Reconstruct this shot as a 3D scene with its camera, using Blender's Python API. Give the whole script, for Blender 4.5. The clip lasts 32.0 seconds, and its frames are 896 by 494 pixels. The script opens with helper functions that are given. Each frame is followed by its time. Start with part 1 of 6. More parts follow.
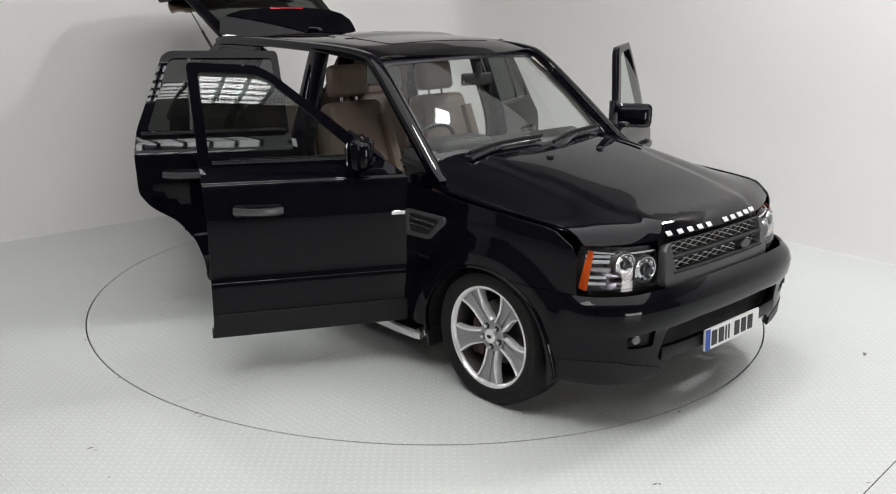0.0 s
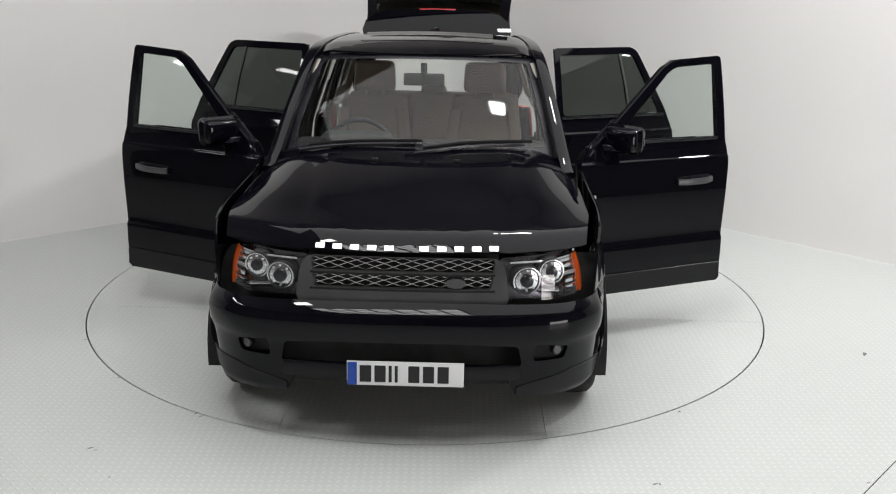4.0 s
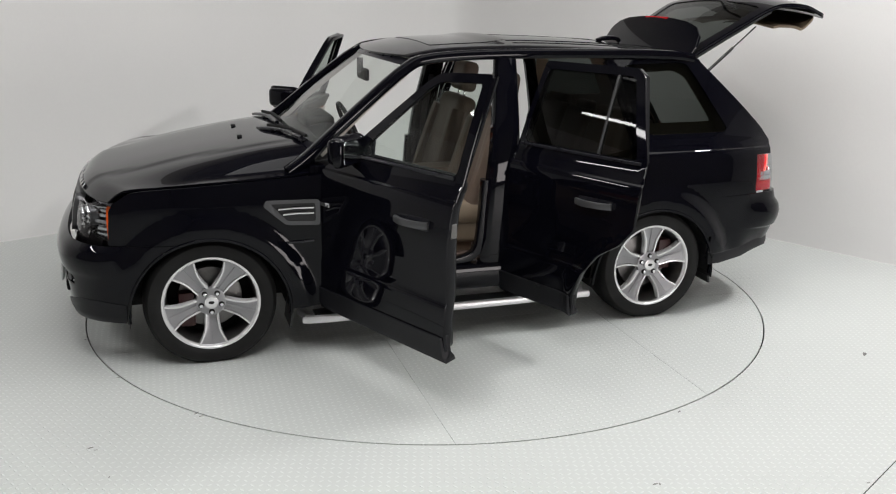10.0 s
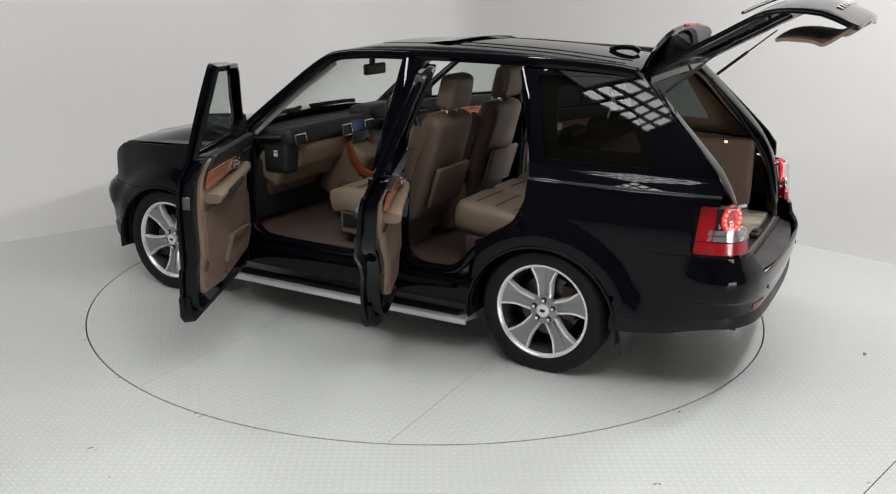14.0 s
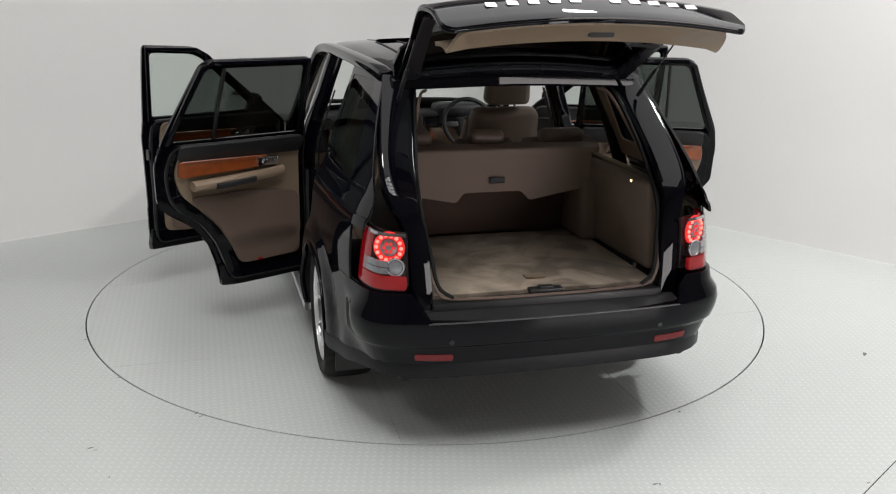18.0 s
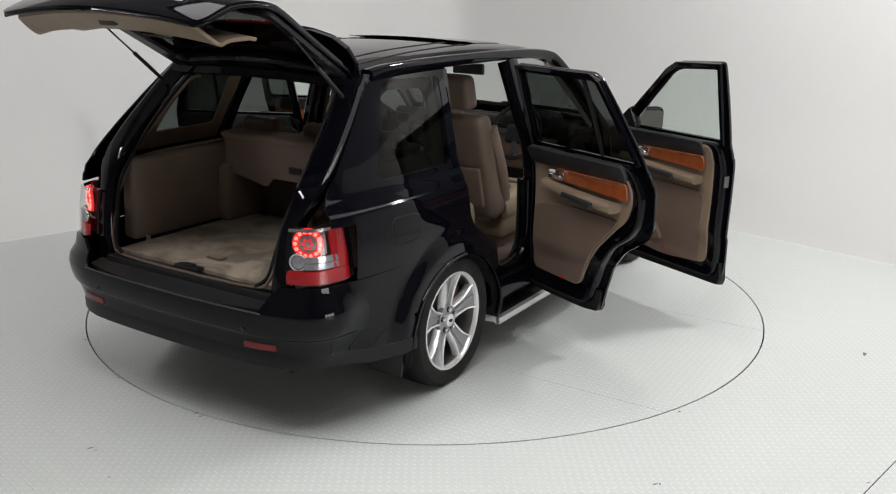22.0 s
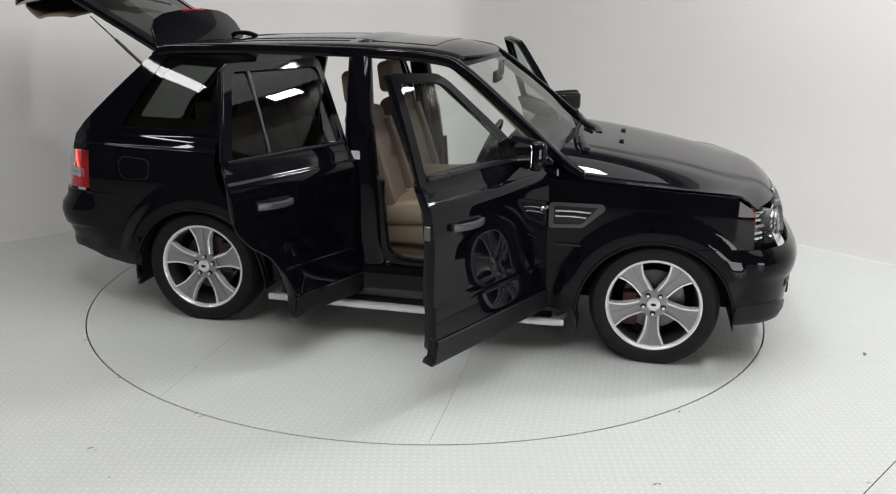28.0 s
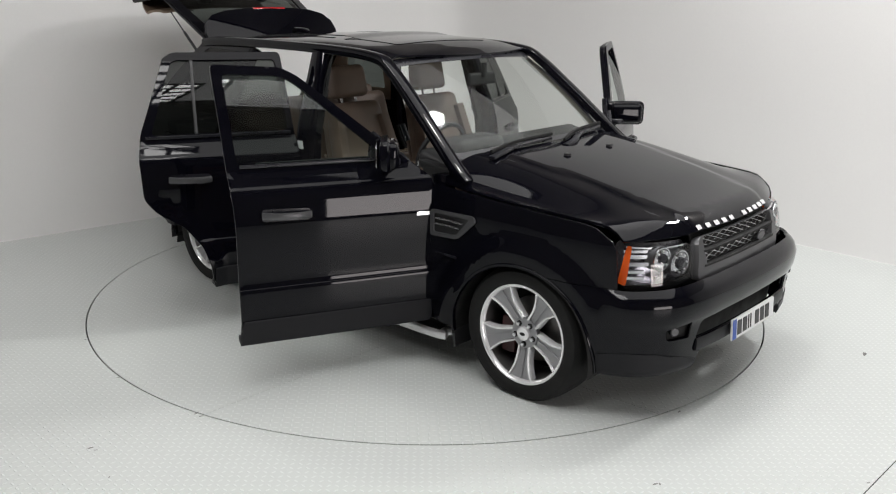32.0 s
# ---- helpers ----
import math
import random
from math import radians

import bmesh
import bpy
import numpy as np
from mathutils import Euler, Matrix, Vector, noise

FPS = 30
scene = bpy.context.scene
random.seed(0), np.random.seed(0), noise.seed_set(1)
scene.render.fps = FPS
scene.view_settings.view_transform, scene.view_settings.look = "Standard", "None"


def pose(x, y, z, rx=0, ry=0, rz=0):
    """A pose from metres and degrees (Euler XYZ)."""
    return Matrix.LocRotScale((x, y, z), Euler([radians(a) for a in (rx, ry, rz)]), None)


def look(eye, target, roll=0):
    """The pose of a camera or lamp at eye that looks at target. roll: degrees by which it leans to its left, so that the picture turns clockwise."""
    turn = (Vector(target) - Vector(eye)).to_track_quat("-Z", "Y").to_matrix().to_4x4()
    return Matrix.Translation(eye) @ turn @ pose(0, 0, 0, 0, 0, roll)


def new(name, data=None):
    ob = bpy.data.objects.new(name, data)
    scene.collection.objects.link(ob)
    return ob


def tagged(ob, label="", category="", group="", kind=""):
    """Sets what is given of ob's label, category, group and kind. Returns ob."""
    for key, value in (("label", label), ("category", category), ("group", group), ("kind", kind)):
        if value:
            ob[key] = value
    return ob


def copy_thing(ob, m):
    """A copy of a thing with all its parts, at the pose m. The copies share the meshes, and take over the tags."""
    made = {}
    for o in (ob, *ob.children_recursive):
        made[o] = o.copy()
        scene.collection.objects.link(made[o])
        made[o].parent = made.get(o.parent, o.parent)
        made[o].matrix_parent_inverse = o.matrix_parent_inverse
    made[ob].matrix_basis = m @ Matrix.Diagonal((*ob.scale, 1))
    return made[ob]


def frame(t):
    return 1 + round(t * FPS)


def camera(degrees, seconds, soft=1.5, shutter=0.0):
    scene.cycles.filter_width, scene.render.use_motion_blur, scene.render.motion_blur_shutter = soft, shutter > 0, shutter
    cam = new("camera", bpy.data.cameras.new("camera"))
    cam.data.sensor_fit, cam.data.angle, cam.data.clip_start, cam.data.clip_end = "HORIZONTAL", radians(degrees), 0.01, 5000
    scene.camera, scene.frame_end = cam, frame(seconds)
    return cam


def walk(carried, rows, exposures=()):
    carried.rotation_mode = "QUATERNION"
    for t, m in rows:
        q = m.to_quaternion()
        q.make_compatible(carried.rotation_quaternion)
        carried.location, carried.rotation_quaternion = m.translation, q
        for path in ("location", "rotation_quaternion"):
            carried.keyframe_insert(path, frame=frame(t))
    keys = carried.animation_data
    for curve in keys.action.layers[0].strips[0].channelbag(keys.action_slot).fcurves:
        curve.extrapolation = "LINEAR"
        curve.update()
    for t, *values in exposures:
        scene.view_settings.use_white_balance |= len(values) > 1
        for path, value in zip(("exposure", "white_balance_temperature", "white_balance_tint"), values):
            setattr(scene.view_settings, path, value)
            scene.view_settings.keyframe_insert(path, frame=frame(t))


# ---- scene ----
# The camera stands still; the turntable carries the car round in front of it.
EYE = Vector((0.0, -5.982, 2.048))
YAW, PITCH = radians(-1.287), radians(-16.249)
AHEAD = Vector((-math.sin(YAW) * math.cos(PITCH), math.cos(YAW) * math.cos(PITCH), math.sin(PITCH)))
cam = camera(53.265, 32.0, soft=1.15)
walk(cam, [(0.0, look(EYE, EYE + AHEAD, 1.03)), (32.0, look(EYE, EYE + AHEAD, 1.03))], exposures=[(0.0, 0.0), (32.0, 0.0)])

# Studio light: a gridded light ceiling above the turntable, white walls, added overhead fill.
world = bpy.data.worlds.new("studio_air")
scene.world = world
world.use_nodes = True
world.node_tree.nodes["Background"].inputs[0].default_value = (0.8, 0.85, 0.9, 1)
world.node_tree.nodes["Background"].inputs[1].default_value = 0.05


def area_lamp(name, x, y, z, sx, sy, watts, color, target=None):
    data = bpy.data.lights.new(name, "AREA")
    data.shape, data.size, data.size_y, data.energy, data.color = "RECTANGLE", sx, sy, watts, color
    ob = new(name, data)
    ob.matrix_world = pose(x, y, z, 0, 0, 12) if target is None else look((x, y, z), target)
    return ob


# broad overhead fill, added to lift walls and floor; no such ceiling is known
FILL_Z = 4.25
area_lamp("fill_ceiling_lamp", 1.2, -1.7, FILL_Z, 6.0, 4.8, 166, (1.0, 0.995, 0.99))
LIGHT_X, LIGHT_Y, LIGHT_Z = -0.52, -3.75, 4.15
area_lamp("grid_light_lamp", LIGHT_X, LIGHT_Y, LIGHT_Z, 1.85, 1.25, 96, (1.0, 0.99, 0.98))
FLOODS = (((-4.9, -2.0, 4.15), (0.3, -1.4, 0.2), 40, 2.4, 0.16, (1.0, 0.99, 0.985)), ((4.0, 0.0, 4.1), (0.2, -0.8, 0.2), 90, 0.42, 0.24, (1.0, 0.99, 0.985)))
for eye, aim, watts, long, wide, tone in FLOODS:
    area_lamp("flood_light_lamp", *eye, long, wide, watts, tone, aim)
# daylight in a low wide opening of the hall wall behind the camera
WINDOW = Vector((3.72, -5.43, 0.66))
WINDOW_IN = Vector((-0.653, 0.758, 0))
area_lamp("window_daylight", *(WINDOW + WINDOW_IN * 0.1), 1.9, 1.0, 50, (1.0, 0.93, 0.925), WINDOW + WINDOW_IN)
SPOTS = ((-1.6, -2.7, 4.15), (1.25, -0.46, 4.2))
for spot in SPOTS:
    area_lamp("ceiling_spot_lamp", *spot, 0.3, 0.3, 22, (1.0, 0.98, 0.95))


# ---- materials ----
def mat(name, color, rough=0.5, metal=0.0, vary=0.12, scale=6.0, fine=120.0, bump=0.0, coat=0.0, ior=1.5, per_piece=0.0, sheen=0.0, spec=0.5):
    """A principled surface with broad stains, fine grain and relief."""
    m = bpy.data.materials.new(name)
    m.use_nodes = True
    t = m.node_tree
    b = t.nodes["Principled BSDF"]
    link = t.links.new
    tc = t.nodes.new("ShaderNodeTexCoord")
    broad = t.nodes.new("ShaderNodeTexNoise")
    broad.inputs["Scale"].default_value, broad.inputs["Detail"].default_value = scale, 4
    grain = t.nodes.new("ShaderNodeTexNoise")
    grain.inputs["Scale"].default_value, grain.inputs["Detail"].default_value = fine, 3
    link(tc.outputs["Object"], broad.inputs["Vector"])
    link(tc.outputs["Object"], grain.inputs["Vector"])
    both = t.nodes.new("ShaderNodeMath")
    both.operation = "MULTIPLY_ADD"
    both.inputs[1].default_value = 0.4
    link(grain.outputs["Fac"], both.inputs[0])
    link(broad.outputs["Fac"], both.inputs[2])
    ramp = t.nodes.new("ShaderNodeMapRange")
    ramp.inputs[1].default_value, ramp.inputs[2].default_value = 0.35, 1.05
    ramp.inputs[3].default_value, ramp.inputs[4].default_value = 1 - vary, 1 + vary
    link(both.outputs[0], ramp.inputs[0])
    mul = t.nodes.new("ShaderNodeVectorMath")
    mul.operation = "SCALE"
    mul.inputs[0].default_value = color
    link(ramp.outputs[0], mul.inputs["Scale"])
    link(mul.outputs[0], b.inputs["Base Color"])
    rr = t.nodes.new("ShaderNodeMapRange")
    rr.inputs[1].default_value, rr.inputs[2].default_value = 0.3, 0.7
    rr.inputs[3].default_value, rr.inputs[4].default_value = rough * 0.85, min(1, rough * 1.15)
    link(broad.outputs["Fac"], rr.inputs[0])
    link(rr.outputs[0], b.inputs["Roughness"])
    b.inputs["Metallic"].default_value = metal
    b.inputs["IOR"].default_value = ior
    b.inputs["Specular IOR Level"].default_value = spec
    if coat:
        b.inputs["Coat Weight"].default_value = coat
        b.inputs["Coat Roughness"].default_value = 0.02
        b.inputs["Coat IOR"].default_value = ior
    if sheen:
        b.inputs["Sheen Weight"].default_value = sheen
    if bump:
        bp = t.nodes.new("ShaderNodeBump")
        bp.inputs["Strength"].default_value = 0.6
        bp.inputs["Distance"].default_value = bump
        link(grain.outputs["Fac"], bp.inputs["Height"])
        link(bp.outputs[0], b.inputs["Normal"])
    return m


def glass(name, tint, gloss=1.5, rough=0.0):
    """A thin pane: tinted see-through with a mirror film that grows towards grazing."""
    m = bpy.data.materials.new(name)
    m.use_nodes = True
    t = m.node_tree
    t.nodes.remove(t.nodes["Principled BSDF"])
    clear, shine, mix, face = (t.nodes.new(k) for k in ("ShaderNodeBsdfTransparent", "ShaderNodeBsdfGlossy", "ShaderNodeMixShader", "ShaderNodeLayerWeight"))
    power, film = t.nodes.new("ShaderNodeMath"), t.nodes.new("ShaderNodeMath")
    power.operation, film.operation = "POWER", "MULTIPLY_ADD"
    base = ((gloss - 1) / (gloss + 1)) ** 2 * 1.6
    face.inputs["Blend"].default_value = 0.5
    power.inputs[1].default_value, film.inputs[1].default_value, film.inputs[2].default_value = 5.0, 0.9 - base, base
    t.links.new(face.outputs["Facing"], power.inputs[0])
    t.links.new(power.outputs[0], film.inputs[0])
    clear.inputs[0].default_value = (*tint, 1)
    shine.inputs["Roughness"].default_value = rough
    t.links.new(film.outputs[0], mix.inputs[0])
    t.links.new(clear.outputs[0], mix.inputs[1])
    t.links.new(shine.outputs[0], mix.inputs[2])
    t.links.new(mix.outputs[0], t.nodes["Material Output"].inputs[0])
    return m


def glow(name, color, strength):
    m = bpy.data.materials.new(name)
    m.use_nodes = True
    b = m.node_tree.nodes["Principled BSDF"]
    b.inputs["Base Color"].default_value = (*color, 1)
    b.inputs["Emission Color"].default_value = (*color, 1)
    b.inputs["Emission Strength"].default_value = strength
    b.inputs["Roughness"].default_value = 0.2
    return m


def tread_plate(name, color):
    """Painted steel tread plate: small lozenges that lie crosswise in turn, relief shading in the colour, scuffs."""
    m = mat(name, color, 0.33, 0.0, 0.018, 0.45, 9.0)
    t = m.node_tree
    b, link = t.nodes["Principled BSDF"], t.links.new
    tc = t.nodes.new("ShaderNodeTexCoord")

    def math_node(op, a, c=None):
        n = t.nodes.new("ShaderNodeMath")
        n.operation = op
        for i, v in enumerate((a, c)):
            if v is None:
                continue
            if isinstance(v, (int, float)):
                n.inputs[i].default_value = v
            else:
                link(v, n.inputs[i])
        return n.outputs[0]

    sep = t.nodes.new("ShaderNodeSeparateXYZ")
    link(tc.outputs["Object"], sep.inputs[0])
    cell = 1 / 0.036
    u, v = math_node("MULTIPLY", sep.outputs[0], cell), math_node("MULTIPLY", sep.outputs[1], cell)
    fu, fv = math_node("SUBTRACT", math_node("FRACT", u), 0.5), math_node("SUBTRACT", math_node("FRACT", v), 0.5)
    par = math_node("FLOORED_MODULO", math_node("ADD", math_node("FLOOR", u), math_node("FLOOR", v)), 2.0)
    flip = math_node("SUBTRACT", math_node("MULTIPLY", par, 2.0), 1.0)
    fw = math_node("MULTIPLY", fv, flip)
    along, across = math_node("ADD", fu, fw), math_node("SUBTRACT", fu, fw)
    d = math_node("ADD", math_node("POWER", math_node("MULTIPLY", along, 1.55), 2.0), math_node("POWER", math_node("MULTIPLY", across, 4.6), 2.0))
    h = t.nodes.new("ShaderNodeMapRange")
    h.interpolation_type = "SMOOTHSTEP"
    h.inputs[1].default_value, h.inputs[2].default_value, h.inputs[3].default_value, h.inputs[4].default_value = 0.15, 1.0, 1.0, 0.0
    link(d, h.inputs[0])
    bp = t.nodes.new("ShaderNodeBump")
    bp.inputs["Strength"].default_value, bp.inputs["Distance"].default_value = 1.0, 0.0022
    link(h.outputs[0], bp.inputs["Height"])
    link(bp.outputs[0], b.inputs["Normal"])
    # relief worn smooth and clogged with paint in broad patches
    patch, keep = t.nodes.new("ShaderNodeTexNoise"), t.nodes.new("ShaderNodeMapRange")
    patch.inputs["Scale"].default_value, patch.inputs["Detail"].default_value = 0.75, 3
    link(tc.outputs["Object"], patch.inputs["Vector"])
    keep.interpolation_type = "SMOOTHSTEP"
    keep.inputs[1].default_value, keep.inputs[2].default_value, keep.inputs[3].default_value, keep.inputs[4].default_value = 0.4, 0.58, 0.4, 1.0
    link(patch.outputs["Fac"], keep.inputs[0])
    link(keep.outputs[0], bp.inputs["Strength"])
    # tread relief shaded into the colour: darker between the lozenges, lighter on top
    worn = t.nodes.new("ShaderNodeMapRange")
    worn.inputs[3].default_value, worn.inputs[4].default_value = 0.92, 1.05
    link(h.outputs[0], worn.inputs[0])
    tint = t.nodes.new("ShaderNodeVectorMath")
    tint.operation = "SCALE"
    link(b.inputs["Base Color"].links[0].from_socket, tint.inputs[0])
    link(worn.outputs[0], tint.inputs["Scale"])
    link(tint.outputs[0], b.inputs["Base Color"])
    return m


def stained(m, scale, low):
    """Adds irregular dark stains to a surface."""
    t = m.node_tree
    b, link = t.nodes["Principled BSDF"], t.links.new
    tc, n = t.nodes.new("ShaderNodeTexCoord"), t.nodes.new("ShaderNodeTexNoise")
    n.inputs["Scale"].default_value, n.inputs["Detail"].default_value, n.inputs["Distortion"].default_value = scale, 5, 1.2
    link(tc.outputs["Object"], n.inputs["Vector"])
    r = t.nodes.new("ShaderNodeMapRange")
    r.inputs[1].default_value, r.inputs[2].default_value, r.inputs[3].default_value, r.inputs[4].default_value = 0.4, 0.6, low, 1.1
    link(n.outputs["Fac"], r.inputs[0])
    s = t.nodes.new("ShaderNodeVectorMath")
    s.operation = "SCALE"
    link(b.inputs["Base Color"].links[0].from_socket, s.inputs[0])
    link(r.outputs[0], s.inputs["Scale"])
    link(s.outputs[0], b.inputs["Base Color"])
    return m


PAINT = mat("black_paint", (0.0022, 0.0022, 0.0042), 0.03, 0.0, 0.1, 3, 300, ior=1.31)
TRIM = mat("black_plastic", (0.012, 0.012, 0.013), 0.42, 0, 0.2, 8, 260, 0.0004)
SATIN = mat("satin_black", (0.01, 0.01, 0.014), 0.28, 0, 0.15, 6, 200, 0.0001)
CLADDING = mat("matt_cladding", (0.007, 0.007, 0.009), 0.42, 0, 0.2, 8, 260, 0.0002, spec=0.25)
RUBBER = mat("tyre_rubber", (0.007, 0.007, 0.007), 0.7, 0, 0.2, 10, 240, 0.0006, spec=0.3)
LINER = mat("arch_liner", (0.006, 0.006, 0.006), 0.8, 0, 0.3, 12, 150, 0.001)
# stained carpet, its colour lightened to make up for weak load space light
LOAD_CARPET = stained(mat("worn_lit_load_carpet", (0.33, 0.265, 0.205), 0.95, 0, 0.3, 2.6, 300, 0.002, sheen=0.1), 4.0, 0.55)
LAMP_CHROME = mat("lamp_chrome", (0.3, 0.3, 0.33), 0.2, 0.9, 0.25, 30, 160, 0.002)
MESH = mat("grille_mesh", (0.5, 0.5, 0.51), 0.22, 0.9, 0.1, 20, 200)
GREY = mat("grille_grey", (0.1, 0.1, 0.105), 0.38, 0.6, 0.1, 10, 250)
SILVER = mat("wheel_silver", (0.3, 0.3, 0.31), 0.34, 0.45, 0.05, 14, 300, 0.00003)
BRIGHT = mat("machined_edge", (0.88, 0.88, 0.89), 0.2, 0.5, 0.06, 20, 300)
CHROME = mat("chrome", (0.75, 0.75, 0.77), 0.12, 1.0, 0.05, 20, 200)
STEEL = mat("brake_steel", (0.2, 0.195, 0.19), 0.4, 0.9, 0.2, 25, 200)
CALIPER = mat("red_caliper", (0.03, 0.005, 0.005), 0.5, 0, 0.15, 20, 200)
ALLOY = mat("side_step_alloy", (0.78, 0.78, 0.79), 0.36, 0.7, 0.1, 12, 250, 0.0002)
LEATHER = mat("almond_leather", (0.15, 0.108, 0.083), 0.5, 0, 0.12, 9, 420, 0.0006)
# same leather lightened for the lit cushions; the shaded backs keep the darker one
LIT_LEATHER = mat("lit_almond_leather", (0.25, 0.195, 0.14), 0.45, 0, 0.14, 9, 420, 0.0006)
DOOR_LOW = mat("brown_door_leather", (0.15, 0.102, 0.08), 0.55, 0, 0.12, 7, 380, 0.0005)
LEATHER2 = mat("almond_door_leather", (0.235, 0.172, 0.12), 0.5, 0, 0.1, 7, 380, 0.0005)
# cover and side lining lightened in colour against the weak light under the tailgate
COVER = mat("lit_brown_load_cover", (0.23, 0.165, 0.135), 0.7, 0, 0.1, 7, 380, 0.0006)
LOAD_SIDE = mat("lit_brown_load_lining", (0.22, 0.16, 0.125), 0.95, 0, 0.2, 5, 320, 0.0015, sheen=0.08)
CARPET = mat("beige_carpet", (0.085, 0.054, 0.042), 0.95, 0, 0.3, 5, 320, 0.002, sheen=0.08)
HEADLINER = mat("pale_headliner", (0.5, 0.47, 0.42), 0.9, 0, 0.06, 8, 400, 0.0005)
WOOD = mat("cherry_wood", (0.3, 0.07, 0.018), 0.2, 0, 0.35, 18, 90, coat=0.6)
DASH = mat("dark_dash", (0.014, 0.014, 0.016), 0.55, 0, 0.15, 10, 420, 0.0005)
WHITE = mat("white_plastic", (0.75, 0.76, 0.77), 0.35, 0, 0.04, 10, 100)
PLATE_BLUE = mat("plate_blue", (0.01, 0.06, 0.35), 0.35)
INK = mat("plate_ink", (0.008, 0.008, 0.009), 0.4)
AMBER = glow("amber_lens", (0.7, 0.1, 0.01), 0.06)
RED_LENS = glow("red_lens", (0.42, 0.006, 0.012), 0.05)
SMOKE = mat("smoked_lamp_back", (0.05, 0.045, 0.048), 0.15, 0.6, 0.3, 40, 200)
RED_LIT = glow("red_lit", (1.0, 0.13, 0.10), 3.2)
RED_GLOW = glow("red_dim", (0.7, 0.03, 0.03), 0.7)
DARK_RED = mat("dark_reflector", (0.17, 0.006, 0.008), 0.2)
CLEAR_LENS = mat("clear_lens", (0.42, 0.42, 0.44), 0.1, 0.55, 0.35, 45, 150, 0.001)
SCREEN_BLUE = glow("screen_blue", (0.05, 0.07, 0.2), 0.08)
CLEAR = glass("windscreen_glass", (0.86, 0.9, 0.87), 1.38)
FRONT_GLASS = glass("front_door_glass", (0.72, 0.79, 0.75), 1.42)
PRIVACY = glass("privacy_glass", (0.1, 0.112, 0.105), 1.3)
LENS = glass("lamp_cover", (0.93, 0.94, 0.95), 1.45)
MIRROR = mat("mirror_glass", (0.85, 0.86, 0.87), 0.015, 1.0, 0.02)
WALL = mat("white_studio_wall", (0.85, 0.843, 0.835), 0.55, 0, 0.03, 0.6, 60, 0.0003)
DARKHALL = mat("dark_hall", (0.15, 0.14, 0.132), 0.8, 0, 0.2, 0.8, 30)
CEILING = mat("grey_hall_ceiling", (0.34, 0.325, 0.31), 0.8, 0, 0.25, 0.8, 30)
FLOOR = tread_plate("painted_tread_plate", (0.605, 0.63, 0.615))
PROJECTOR = mat("projector_lens", (0.03, 0.03, 0.035), 0.05, 0.2)
SCUFF = mat("bare_scuff", (0.16, 0.155, 0.15), 0.7)
SEAM = mat("dark_gap", (0.02, 0.02, 0.02), 0.9)


# ---- mesh helpers ----
def part(name, mesh, material, parent=None, label="", m=None):
    """One mesh object under a thing or a part."""
    if isinstance(mesh, bmesh.types.BMesh):
        data = bpy.data.meshes.new(name)
        mesh.to_mesh(data)
        mesh.free()
        for p in data.polygons:
            p.use_smooth = True
        data.set_sharp_from_angle(angle=radians(38))
    else:
        data = mesh
    if material and not data.materials:
        data.materials.append(material)
    ob = new(name, data)
    if parent:
        ob.parent = parent
    if m is not None:
        ob.matrix_basis = m
    if label:
        tagged(ob, label)
    return ob


def hub(name, parent=None, m=None):
    """An empty that holds the pieces of a thing or of a part."""
    ob = new(name)
    ob.parent = parent
    if m is not None:
        ob.matrix_basis = m
    return ob


def rbox(sx, sy, sz, r=0.01, seg=2, at=(0, 0, 0), turn=(0, 0, 0), taper=None):
    bm = bmesh.new()
    bmesh.ops.create_cube(bm, size=1)
    for v in bm.verts:
        k = 1 if taper is None or v.co.z < 0 else taper
        v.co = Vector((v.co.x * sx * k, v.co.y * sy * k, v.co.z * sz))
    if r:
        bmesh.ops.bevel(bm, geom=bm.edges[:], offset=min(r, sx * 0.49, sy * 0.49, sz * 0.49), segments=seg, profile=0.6, affect="EDGES")
    bm.transform(pose(*at, *turn))
    return bm


def cyl(r, h, seg=32, at=(0, 0, 0), turn=(0, 0, 0), r2=None, bev=0.0):
    bm = bmesh.new()
    bmesh.ops.create_cone(bm, cap_ends=True, segments=seg, radius1=r, radius2=r if r2 is None else r2, depth=h)
    if bev:
        bmesh.ops.bevel(bm, geom=[e for e in bm.edges if abs(e.verts[0].co.z - e.verts[1].co.z) < 1e-6], offset=bev, segments=2, profile=0.6, affect="EDGES")
    bm.transform(pose(*at, *turn))
    return bm


def join(*bms):
    out = bms[0]
    for b in bms[1:]:
        data = bpy.data.meshes.new("tmp")
        b.to_mesh(data)
        b.free()
        out.from_mesh(data)
        bpy.data.meshes.remove(data)
    return out


def smooth_path(pts, n=6):
    """A rounded line through the points."""
    p = [Vector(a) for a in pts]
    p = [2 * p[0] - p[1]] + p + [2 * p[-1] - p[-2]]
    out = []
    for i in range(1, len(p) - 2):
        for k in range(n):
            t = k / n
            a, b, c, d = p[i - 1], p[i], p[i + 1], p[i + 2]
            out.append(0.5 * (2 * b + (c - a) * t + (2 * a - 5 * b + 4 * c - d) * t * t + (3 * b - a - 3 * c + d) * t ** 3))
    out.append(p[-2])
    return out


